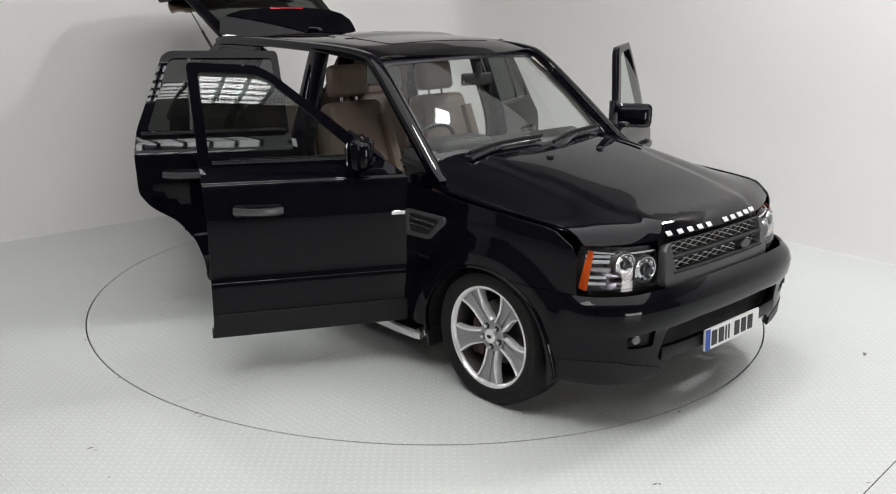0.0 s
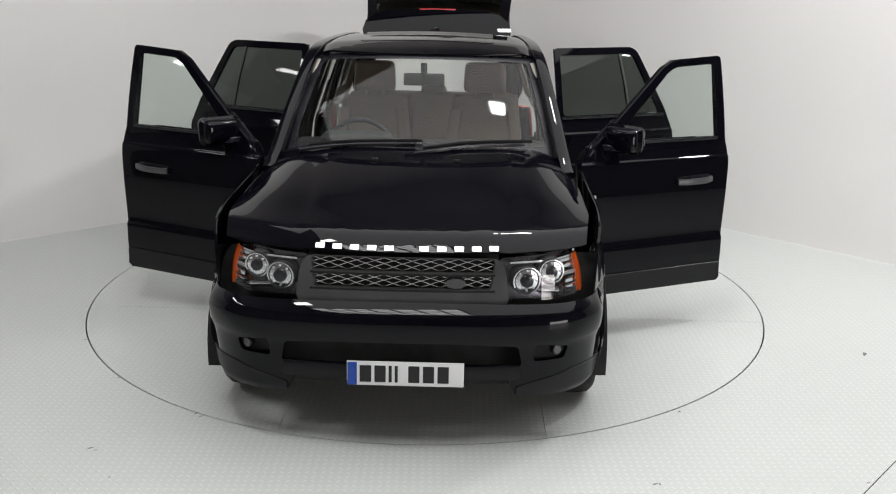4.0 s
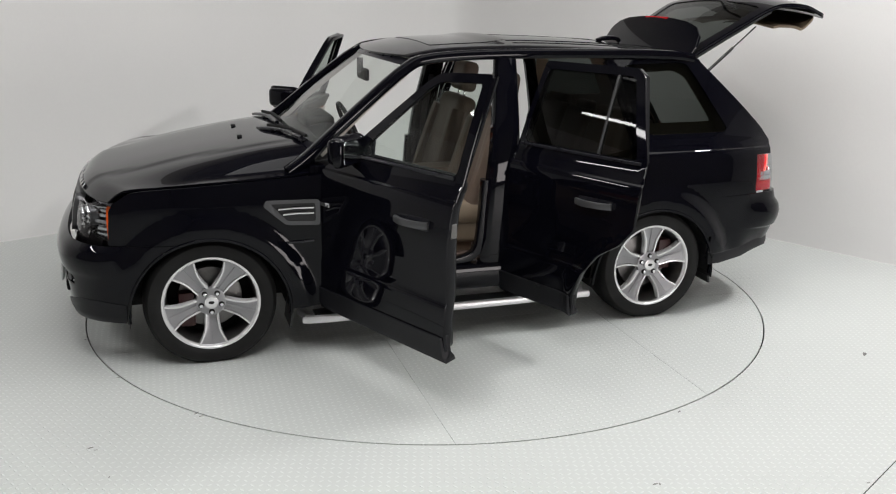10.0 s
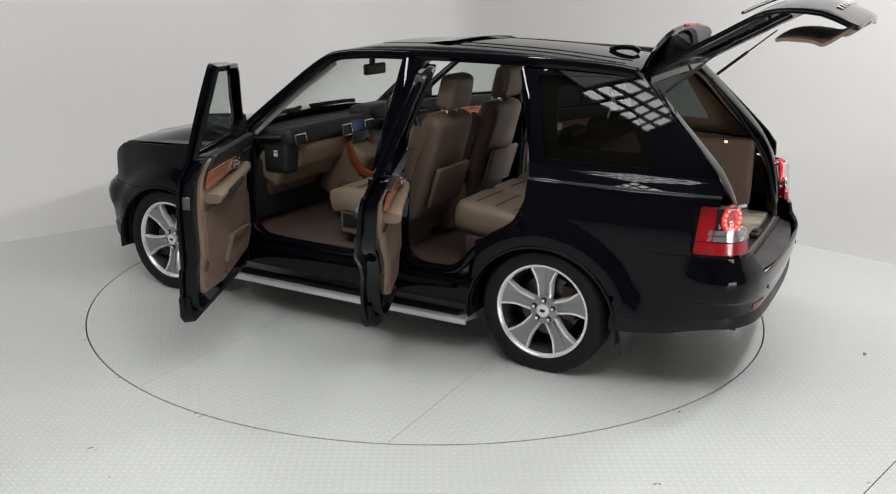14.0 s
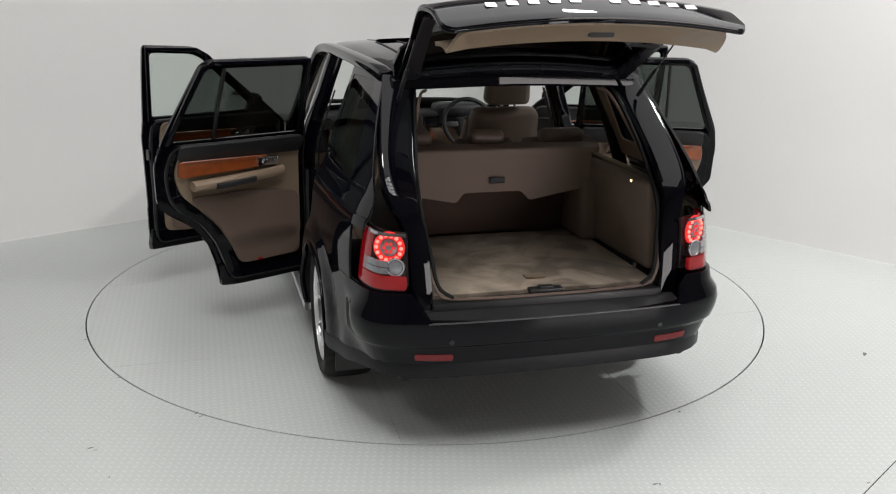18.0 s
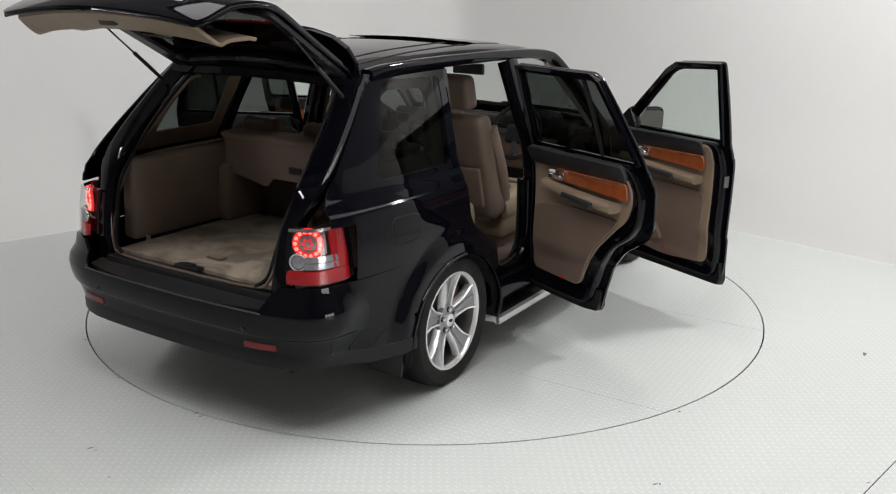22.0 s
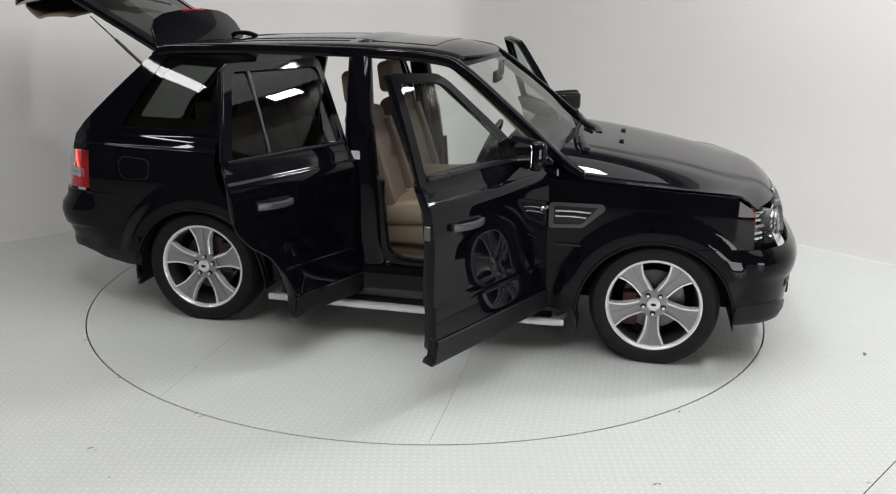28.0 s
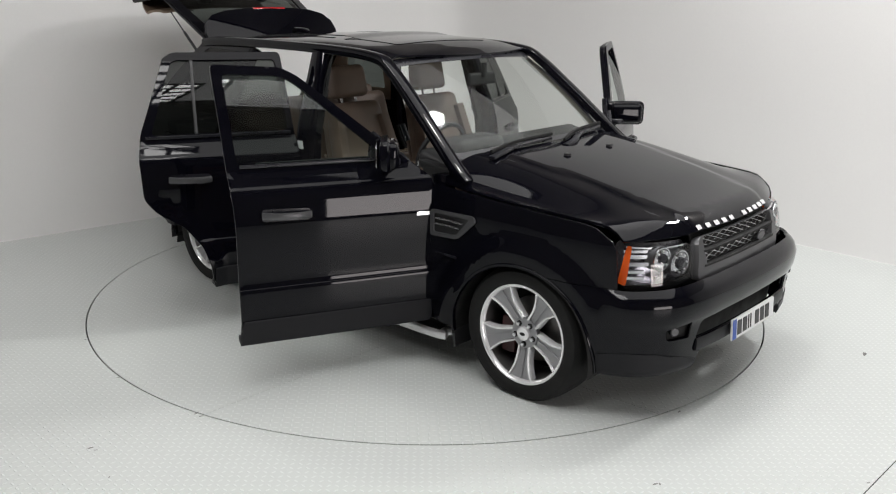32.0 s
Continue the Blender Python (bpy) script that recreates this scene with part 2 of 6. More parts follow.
def sweep(pts, w, h, up=(0, 0, 1), n=10, power=4.0, smooth=5, ends=1.0, closed=False):
    """A bar with a rounded section (w across, h along up) along a line."""
    path = smooth_path(pts, smooth) if smooth else [Vector(a) for a in pts]
    bm, rings = bmesh.new(), []
    up = Vector(up)
    N = len(path)
    for i, p in enumerate(path):
        d = (path[(i + 1) % N if closed else min(i + 1, N - 1)] - path[(i - 1) % N if closed else max(i - 1, 0)]).normalized()
        side = d.cross(up).normalized()
        vert = side.cross(d).normalized()
        k = ends if (i in (0, N - 1) and not closed) else 1.0
        ww, hh = (w(i / (N - 1)) if callable(w) else w), (h(i / (N - 1)) if callable(h) else h)
        ring = []
        for j in range(n):
            a = 2 * math.pi * (j + 0.5) / n
            c, s = math.cos(a), math.sin(a)
            ring.append(bm.verts.new(p + side * (0.5 * ww * k * math.copysign(abs(c) ** (2 / power), c)) + vert * (0.5 * hh * k * math.copysign(abs(s) ** (2 / power), s))))
        rings.append(ring)
    pairs = list(zip(rings, rings[1:])) + ([(rings[-1], rings[0])] if closed else [])
    for a, b in pairs:
        for j in range(n):
            bm.faces.new((a[j], a[(j + 1) % n], b[(j + 1) % n], b[j]))
    if not closed:
        bm.faces.new(rings[0][::-1])
        bm.faces.new(rings[-1])
    bmesh.ops.recalc_face_normals(bm, faces=bm.faces[:])
    return bm


def spline(xs, ys):
    """A smooth curve through (xs, ys) that does not overshoot; xs rise."""
    xs, ys = np.array(xs, float), np.array(ys, float)
    h, d = np.diff(xs), np.diff(ys) / np.diff(xs)
    m = np.empty(len(xs))
    m[0], m[-1] = d[0], d[-1]
    for i in range(1, len(xs) - 1):
        m[i] = 0 if d[i - 1] * d[i] <= 0 else (h[i - 1] + h[i]) / (h[i - 1] / d[i - 1] + h[i] / d[i])

    def f(x):
        if x <= xs[0]:
            return ys[0] + m[0] * (x - xs[0])
        if x >= xs[-1]:
            return ys[-1] + m[-1] * (x - xs[-1])
        i = min(int(np.searchsorted(xs, x, "right")) - 1, len(xs) - 2)
        t = (x - xs[i]) / h[i]
        return float(ys[i] * (1 + 2 * t) * (1 - t) ** 2 + m[i] * h[i] * t * (1 - t) ** 2 + ys[i + 1] * t * t * (3 - 2 * t) + m[i + 1] * h[i] * t * t * (t - 1))
    return f


def inside(p, poly):
    x, y, c = p[0], p[1], False
    for (x1, y1), (x2, y2) in zip(poly, poly[1:] + poly[:1]):
        if (y1 > y) != (y2 > y) and x < (x2 - x1) * (y - y1) / (y2 - y1) + x1:
            c = not c
    return c


def cross(poly, rows):
    """The outline with a corner wherever it crosses one of the heights."""
    out = []
    for p, q in zip(poly, poly[1:] + poly[:1]):
        out.append(p)
        ts = sorted((v - p[1]) / (q[1] - p[1]) for v in rows if (p[1] - v) * (q[1] - v) < 0)
        out += [(p[0] + (q[0] - p[0]) * t, p[1] + (q[1] - p[1]) * t) for t in ts]
    return out


def resample(poly, step):
    out = []
    for (x1, y1), (x2, y2) in zip(poly, poly[1:] + poly[:1]):
        n = max(1, math.ceil(math.hypot(x2 - x1, y2 - y1) / step))
        out += [(x1 + (x2 - x1) * k / n, y1 + (y2 - y1) * k / n) for k in range(n)]
    return out


def near(p, poly):
    best = 9.0
    for (x1, y1), (x2, y2) in zip(poly, poly[1:] + poly[:1]):
        dx, dy = x2 - x1, y2 - y1
        t = max(0, min(1, ((p[0] - x1) * dx + (p[1] - y1) * dy) / (dx * dx + dy * dy + 1e-12)))
        best = min(best, math.hypot(p[0] - x1 - t * dx, p[1] - y1 - t * dy))
    return best


def panel(loops, fn, hint, thick=0.012, step=0.05, edge=0.05, at=(0, 0, 0), rows=()):
    """A sheet over a flat outline (with holes), laid on the surface fn(u, v), with real thickness. hint: which way is outside."""
    loops = [cross(resample([tuple(p) for p in l], edge), rows) for l in loops]
    outer = loops[0]
    verts, edges = [], []
    for l in loops:
        k = len(verts)
        verts += l
        edges += [(k + i, k + (i + 1) % len(l)) for i in range(len(l))]
    us, vs = [p[0] for p in outer], [p[1] for p in outer]
    nu, nv = int((max(us) - min(us)) / step) + 1, int((max(vs) - min(vs)) / step) + 1
    for i in range(nu + 1):
        for j in range(nv + 1):
            p = (min(us) + step * (i + 0.5 * (j % 2)), min(vs) + step * j)
            if any(abs(p[1] - v) < 0.016 for v in rows):
                continue
            if inside(p, outer) and not any(inside(p, l) for l in loops[1:]) and min(near(p, l) for l in loops) > 0.4 * step:
                verts.append(p)
    for v in rows:
        for i in range(2 * nu + 1):
            p = (min(us) + step * 0.5 * i, v)
            if inside(p, outer) and not any(inside(p, l) for l in loops[1:]) and min(near(p, l) for l in loops) > 0.006:
                verts.append(p)
    from mathutils.geometry import delaunay_2d_cdt
    co, _, tris, *_ = delaunay_2d_cdt([Vector(v) for v in verts], edges, [], 0, 1e-6)
    co = [(c[0], c[1]) for c in co]
    tris = [t for t in tris if inside([sum(co[i][k] for i in t) / 3 for k in (0, 1)], outer) and not any(inside([sum(co[i][k] for i in t) / 3 for k in (0, 1)], l) for l in loops[1:])]
    base = Vector(at)
    pos, nor = [], []
    e = 2e-3
    for u, v in co:
        p = Vector(fn(u, v))
        n = (Vector(fn(u + e, v)) - Vector(fn(u - e, v))).cross(Vector(fn(u, v + e)) - Vector(fn(u, v - e)))
        n = n.normalized() if n.length > 1e-12 else Vector((0, 0, 1))
        h = hint(p) if callable(hint) else Vector(hint)
        if n.dot(h) < 0:
            n = -n
        pos.append(p - base)
        nor.append(n)
    faces, count = [], {}
    for t in tris:
        a, b, c = (pos[i] for i in t)
        g = (b - a).cross(c - a)
        t = tuple(t) if g.dot(nor[t[0]] + nor[t[1]] + nor[t[2]]) > 0 else tuple(t)[::-1]
        faces.append(t)
        for i in range(3):
            count[(t[i], t[(i + 1) % 3])] = 1
    V, Nn = list(pos), list(nor)
    if thick:
        n0 = len(V)
        V += [p - n * thick for p, n in zip(pos, nor)]
        Nn += [-n for n in nor]
        faces += [tuple(i + n0 for i in t[::-1]) for t in faces[:]]
        for (a, b) in list(count):
            if (b, a) in count:
                continue
            k = len(V)
            g = (pos[b] - pos[a]).cross(nor[a]).normalized()
            V += [pos[a], pos[b], pos[b] - nor[b] * thick, pos[a] - nor[a] * thick]
            Nn += [(g + nor[a] * 0.5).normalized(), (g + nor[b] * 0.5).normalized(), g, g]
            faces.append((k + 1, k, k + 3, k + 2))
    data = bpy.data.meshes.new("panel")
    data.from_pydata([tuple(v) for v in V], [], faces)
    for p in data.polygons:
        p.use_smooth = True
    data.normals_split_custom_set_from_vertices([tuple(n) for n in Nn])
    return data


def arc(cx, cz, r, a0, a1, n=14):
    return [(cx + r * math.cos(radians(a0 + (a1 - a0) * k / n)), cz + r * math.sin(radians(a0 + (a1 - a0) * k / n))) for k in range(n + 1)]


def rounded(poly, r=0.03, n=4):
    """An outline with its corners rounded."""
    out, N = [], len(poly)
    for i in range(N):
        a, b, c = Vector(poly[i - 1]), Vector(poly[i]), Vector(poly[(i + 1) % N])
        k = min(r, (a - b).length * 0.45, (c - b).length * 0.45)
        p, q = b + (a - b).normalized() * k, b + (c - b).normalized() * k
        for j in range(n + 1):
            t = j / n
            out.append(tuple(p * (1 - t) ** 2 + 2 * b * t * (1 - t) + q * t * t))
    return out


# ---- the studio ----
CORNER = Vector((0.244, 4.22, 0))
LEFT, RIGHT = Vector((-0.758, -0.652, 0)), Vector((0.695, -0.719, 0))
ROOM_H, WALL_H, TABLE_R = 4.6, 3.1, 2.246

SCUFFS = ((-1.53, -2.3, 0.016, 40), (-1.5, -2.32, 0.01, 6), (-1.14, -1.95, 0.014, 61), (-1.11, -1.98, 0.012, 34), (-1.66, -1.54, 0.01, 16), (0.99, -2.58, 0.014, 26), (1.01, -2.58, 0.01, 82), (1.93, -2.56, 0.01, 6), (2.59, -1.12, 0.03, 61), (1.28, -1.89, 0.014, 50), (-1.36, -2.55, 0.008, 84), (-2.03, -1.01, 0.012, 60))


def build_room():
    # walls run from the rounded corner; a small cove meets the floor
    r, span = 0.4, 9.6
    line = [CORNER + LEFT * (span - 1.2 * k) for k in range(int((span - r) / 1.2) + 1)]
    a, b = CORNER + LEFT * r, CORNER + RIGHT * r
    line += [a * (1 - t) ** 2 + 2 * CORNER * t * (1 - t) + b * t * t for t in (k / 10 for k in range(11))]
    line += [CORNER + RIGHT * (span - 1.2 * k) for k in range(int((span - r) / 1.2), -1, -1)]
    prof = [(0.004, 0.0), (0.001, 0.003), (0, 0.008), (0, 1.2), (0, 2.0), (0, WALL_H), (-0.12, WALL_H), (-0.12, -0.1)]
    bm, rings = bmesh.new(), []
    for i, p in enumerate(line):
        d = (line[min(i + 1, len(line) - 1)] - line[max(i - 1, 0)]).normalized()
        inn = Vector((d.y, -d.x, 0))
        rings.append([bm.verts.new(p + inn * o + Vector((0, 0, z))) for o, z in prof])
    for p, q in zip(rings, rings[1:]):
        for j in range(len(prof) - 1):
            bm.faces.new((p[j], q[j], q[j + 1], p[j + 1]))
    bmesh.ops.recalc_face_normals(bm, faces=bm.faces[:])
    tagged(part("wall_studio", bm, WALL), "white painted studio wall with a rounded corner", "wall", kind="structure")
    # the hall goes on dark above the white walls
    bm, rings = bmesh.new(), []
    for i, p in enumerate(line):
        d = (line[min(i + 1, len(line) - 1)] - line[max(i - 1, 0)]).normalized()
        inn = Vector((d.y, -d.x, 0))
        rings.append([bm.verts.new(p + inn * o + Vector((0, 0, z))) for o, z in ((-0.03, WALL_H + 0.002), (-0.03, ROOM_H), (-0.12, ROOM_H), (-0.12, WALL_H + 0.002))])
    for p, q in zip(rings, rings[1:]):
        for j in range(4):
            bm.faces.new((p[j], q[j], q[(j + 1) % 4], p[(j + 1) % 4]))
    bmesh.ops.recalc_face_normals(bm, faces=bm.faces[:])
    tagged(part("wall_upper", bm, CEILING), "dim hall wall above the white studio walls", "wall", kind="structure")
    # dim hall behind the camera
    A, B = CORNER + LEFT * span, CORNER + RIGHT * span
    C = A + B - CORNER
    for k, (p, q) in enumerate(((A, C), (C, B))):
        d = q - p
        bm = rbox(d.length, 0.12, ROOM_H, 0)
        tagged(part(f"wall_hall_{k + 1}", bm, DARKHALL, None, "", Matrix.Translation((p + q) / 2 + Vector((0, 0, ROOM_H / 2))) @ Matrix.Rotation(math.atan2(d.y, d.x), 4, "Z")), "dim unlit wall of the hall behind the camera", "wall", kind="structure")
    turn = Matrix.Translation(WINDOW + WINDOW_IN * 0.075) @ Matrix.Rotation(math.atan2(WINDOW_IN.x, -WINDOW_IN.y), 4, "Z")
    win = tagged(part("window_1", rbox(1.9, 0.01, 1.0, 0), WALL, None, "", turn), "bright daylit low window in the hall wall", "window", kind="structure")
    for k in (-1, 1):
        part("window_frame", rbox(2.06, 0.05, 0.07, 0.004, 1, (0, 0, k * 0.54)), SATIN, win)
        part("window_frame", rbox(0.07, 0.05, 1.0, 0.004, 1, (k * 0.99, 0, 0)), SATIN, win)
    bm = bmesh.new()
    bm.faces.new([bm.verts.new((*p.xy, ROOM_H)) for p in (CORNER + (CORNER - C) * 0.03, A + (A - B) * 0.03, C + (C - CORNER) * 0.03, B + (B - A) * 0.03)])
    up = bmesh.ops.extrude_face_region(bm, geom=bm.faces[:])
    bmesh.ops.translate(bm, vec=(0, 0, 0.1), verts=[v for v in up["geom"] if isinstance(v, bmesh.types.BMVert)])
    bmesh.ops.recalc_face_normals(bm, faces=bm.faces[:])
    tagged(part("ceiling", bm, CEILING), "grey ceiling above the photo studio", "ceiling", kind="structure")
    # floor sheet with the round cut-out
    quad = [(CORNER + (CORNER - C) * 0.02).xy, (A + (A - B) * 0.02).xy, (C + (C - CORNER) * 0.02).xy, (B + (B - A) * 0.02).xy]
    n, R = 160, TABLE_R + 0.009

    def edge_at(ang):
        d = Vector((math.cos(ang), math.sin(ang)))
        best = None
        for p, q in zip(quad, quad[1:] + quad[:1]):
            e = q - p
            den = d.x * e.y - d.y * e.x
            if abs(den) > 1e-9:
                t = (p.x * e.y - p.y * e.x) / den
                s = (p.x * d.y - p.y * d.x) / den
                if t > 0 and -1e-6 <= s <= 1 + 1e-6:
                    best = t if best is None else min(best, t)
        return d * best
    bm = bmesh.new()
    low, inn, out = [], [], []
    for k in range(n):
        a = 2 * math.pi * k / n
        low.append(bm.verts.new((R * math.cos(a), R * math.sin(a), -0.08)))
        inn.append(bm.verts.new((R * math.cos(a), R * math.sin(a), 0)))
        out.append(bm.verts.new((*edge_at(a), 0)))
    for k in range(n):
        j = (k + 1) % n
        bm.faces.new((inn[k], out[k], out[j], inn[j]))
        bm.faces.new((low[k], inn[k], inn[j], low[j]))
    bmesh.ops.recalc_face_normals(bm, faces=bm.faces[:])
    floor = tagged(part("floor", bm, FLOOR), "pale grey painted steel tread plate floor", "floor", kind="structure")
    # plate joint and scuffs that the paint has lost
    a, b = Vector((2.65, -1.867, 0)), Vector((1.45, -3.067, 0))
    part("plate_joint", rbox((a - b).length, 0.004, 0.0012, 0), SEAM, floor, "", Matrix.Translation((a + b) / 2 + Vector((0, 0, 0.0004))) @ Matrix.Rotation(math.atan2(a.y - b.y, a.x - b.x), 4, "Z"))
    for x, y, w, turn in SCUFFS:
        bm = bmesh.new()
        bm.faces.new([bm.verts.new((w * math.cos(q) * (1 + 0.35 * math.sin(3 * q + x * 9)), 0.35 * w * math.sin(q), 0.0009)) for q in (k * math.pi / 5 for k in range(10))])
        part("scuff_mark", bm, SCUFF, floor, "", pose(x, y, 0, 0, 0, turn))
    tagged(part("turntable_pit", cyl(2.6, 0.02, 96, (0, 0, -0.2)), SEAM), "dark pit under the turntable", "pit", kind="structure")


def build_turntable():
    root = tagged(hub("turntable"), "round flush turntable of pale painted tread plates", "turntable")
    part("deck_base", cyl(TABLE_R - 0.01, 0.05, 128, (0, 0, -0.036)), SEAM, root)
    cuts_x, cuts_y = (-2.3, -0.93, 0.52, 2.3), (-2.3, -0.62, 0.66, 2.3)
    g = 0.0012
    for x0, x1 in zip(cuts_x, cuts_x[1:]):
        for y0, y1 in zip(cuts_y, cuts_y[1:]):
            ring = [(TABLE_R * math.cos(2 * math.pi * k / 240), TABLE_R * math.sin(2 * math.pi * k / 240)) for k in range(240)]
            for nx, ny, c in ((1, 0, x0 + g), (-1, 0, -x1 + g), (0, 1, y0 + g), (0, -1, -y1 + g)):
                cut = []
                for p, q in zip(ring, ring[1:] + ring[:1]):
                    a, b = p[0] * nx + p[1] * ny - c, q[0] * nx + q[1] * ny - c
                    if a >= 0:
                        cut.append(p)
                    if (a < 0) != (b < 0):
                        t = a / (a - b)
                        cut.append((p[0] + (q[0] - p[0]) * t, p[1] + (q[1] - p[1]) * t))
                ring = cut
            bm = bmesh.new()
            top, low = [bm.verts.new((*p, 0)) for p in ring], [bm.verts.new((*p, -0.01)) for p in ring]
            bm.faces.new(top)
            for k in range(len(ring)):
                j = (k + 1) % len(ring)
                bm.faces.new((top[k], low[k], low[j], top[j]))
            bmesh.ops.recalc_face_normals(bm, faces=bm.faces[:])
            part("deck_plate", bm, FLOOR, root)
    return root


build_room()
turntable = build_turntable()


def build_ceiling_light():
    # a tray of bars under the grid light, rails round the added fill ceiling
    root = tagged(hub("grid_light", None, pose(LIGHT_X, LIGHT_Y, LIGHT_Z - 0.05, 0, 0, 12)), "gridded ceiling light of small white panels", "ceiling light")
    for i in range(8):
        part("bar", rbox(0.045, 1.3, 0.04, 0), SATIN, root, "", pose(-0.925 + 1.85 * i / 7, 0, 0))
    for i in range(6):
        part("bar", rbox(1.9, 0.045, 0.04, 0), SATIN, root, "", pose(0, -0.625 + 1.25 * i / 5, -0.001))
    soft = tagged(hub("soft_ceiling", None, pose(1.2, -1.7, FILL_Z, 0, 0, 12)), "added overhead fill light in a frame of rails", "ceiling light")
    for k in (-1, 1):
        part("frame_rail", rbox(6.16, 0.08, 0.08, 0.01), SATIN, soft, "", pose(0, k * 2.44, 0))
        part("frame_rail", rbox(0.08, 4.8, 0.08, 0.01), SATIN, soft, "", pose(k * 3.04, 0, 0))
    for eye, aim, _, long, wide, _ in FLOODS:
        f = tagged(hub("flood_light", None, look(eye, aim) @ Matrix.Translation((0, 0, 0.02))), "rectangular flood light high on a studio wall", "flood light", "flood lights")
        part("housing", rbox(long + 0.08, wide + 0.06, 0.08, 0.01, 2, (0, 0, 0.05)), SATIN, f)
        part("bracket", rbox(0.06, 0.06, 0.3, 0.01, 2, (0, 0, 0.22)), SATIN, f)
    for spot in SPOTS:
        f = tagged(hub("ceiling_spot", None, pose(*spot, 0, 0, 12)), "small square ceiling spot light", "spot light", "ceiling spots")
        part("housing", rbox(0.28, 0.28, 0.06, 0.01, 2, (0, 0, 0.04)), SATIN, f)


build_ceiling_light()


# ---- the car: x ahead, y to its left, z up, origin between the axles on the ground ----
AXLE, HUB_Z = 1.3725, 0.347
ARCH_R, ARCH_Z = 0.43, 0.288
ON_TABLE = Matrix.Translation((0.1515, -0.0213, 0))
car = tagged(hub("car"), "black luxury off-road estate car, all doors and tailgate open", "car")

plan_w = spline([-2.45, -2.3, -2.1, -1.7, -1.2, 0.0, 0.8, 1.4, 1.75, 1.95, 2.1], [0.76, 0.835, 0.885, 0.925, 0.94, 0.945, 0.94, 0.935, 0.905, 0.84, 0.74])
sect_w = spline([0.2, 0.30, 0.42, 0.6, 0.85, 1.0, 1.1, 1.16], [-0.03, -0.012, 0.006, 0.0, 0.004, -0.006, -0.03, -0.062])
roof_w = spline([-2.3, -1.75, -1.1, -0.3, 0.2, 0.9], [0.62, 0.655, 0.69, 0.70, 0.69, 0.66])


CREASE_ROWS = (0.556, 0.565, 0.574, 1.07, 1.077, 1.084)


def sstep(t):
    t = max(0.0, min(1.0, t))
    return t * t * (3 - 2 * t)


def side_y(x, z):
    """Half width of the body at length x and height z."""
    if z <= 1.16:
        y = plan_w(x) + sect_w(z)
    else:
        t = (z - 1.16) / 0.48
        y0 = plan_w(x) - 0.062
        y = y0 + (roof_w(x) - y0) * (t * 0.85 + 0.15 * t * t)
    # flared arches
    for ax in (AXLE, -AXLE):
        d = math.hypot(x - ax, z - ARCH_Z)
        if d < 0.62 and z < 1.1:
            y += 0.03 * sstep((0.60 - d) / 0.11)
    # shoulder ledge under the windows and the low crease of the doors
    return y + 0.010 * sstep((1.085 - z) / 0.016) * (z < 1.16) + 0.010 * sstep((0.575 - z) / 0.02) * sstep((x + 1.0) / 0.1) * sstep((0.95 - x) / 0.1)


def side_fn(s, off=0.0):
    return lambda x, z: (x, s * (side_y(x, z) + off), z)


roof_z = spline([-1.8, -1.64, -1.07, -0.55, -0.1, 0.13, 0.3], [1.66, 1.678, 1.722, 1.735, 1.722, 1.69, 1.648])
bonnet_z = spline([0.7, 0.9, 1.05, 1.2, 1.4, 1.59, 1.79, 1.95, 2.02, 2.05], [1.19, 1.175, 1.16, 1.14, 1.107, 1.071, 1.026, 0.995, 0.98, 0.973])
bonnet_edge = spline([0.7, 1.2, 1.62, 1.80, 1.9], [1.048, 1.018, 0.998, 0.988, 0.978])


def roof_fn(x, y):
    w = roof_w(x) + 0.02
    return (x, y, roof_z(x) - 0.035 * (abs(y) / w) ** 2 - 0.05 * max(0, (abs(y) / w - 0.8) / 0.2) ** 2)


def bonnet_fn(x, y):
    ya = abs(y)
    xx = x + 0.19 * (ya / 0.85) ** 2.4
    z = bonnet_z(min(xx, 2.08)) - 0.007 * sstep((ya - 0.40 - 0.10 * (1.95 - x)) / 0.07)
    k = max(0.0, min(1.0, (ya - 0.60) / 0.27)) ** 2
    z = z * (1 - k) + bonnet_edge(x) * k
    d = max(0.0, 0.11 - (2.055 - xx)) / 0.11
    return (x, y, z - 0.06 * d * d)


def plan_path(pts):
    """A plan line as a function of arc length from the middle, mirrored; gives place and outward normal."""
    p = smooth_path([(x, y, 0) for x, y in [(pts[1][0], -pts[1][1])] + pts], 8)[8:]
    L = [0.0]
    for a, b in zip(p, p[1:]):
        L.append(L[-1] + (b - a).length)
    fx, fy = spline(L, [a.x for a in p]), spline(L, [a.y for a in p])

    def at(s):
        k = -1 if s < 0 else 1
        s = abs(s)
        return Vector((fx(s), k * fy(s), 0))
    return at, L[-1]


nose, NOSE_L = plan_path([(2.178, 0), (2.171, 0.3), (2.15, 0.53), (2.105, 0.71), (2.018, 0.835), (1.905, 0.912), (1.735, 0.95), (1.40, 0.968)])
tail, TAIL_L = plan_path([(-2.48, 0), (-2.475, 0.3), (-2.46, 0.55), (-2.43, 0.72), (-2.37, 0.84), (-2.25, 0.90), (-2.05, 0.925), (-1.72, 0.955)])


def wrap_fn(line, prof, sign):
    def f(s, z):
        p = line(s)
        d = line(s + 0.004) - line(s - 0.004)
        n = Vector((d.y, -d.x, 0)).normalized()
        if n.x * sign < 0 and abs(s) < 0.8:
            n = -n
        elif abs(s) >= 0.8 and n.y * s < 0:
            n = -n
        o = prof(z)
        return (p.x + n.x * o, p.y + n.y * o, z)
    return f


def away(x0):
    return lambda p: Vector((p.x - x0, p.y, 0))


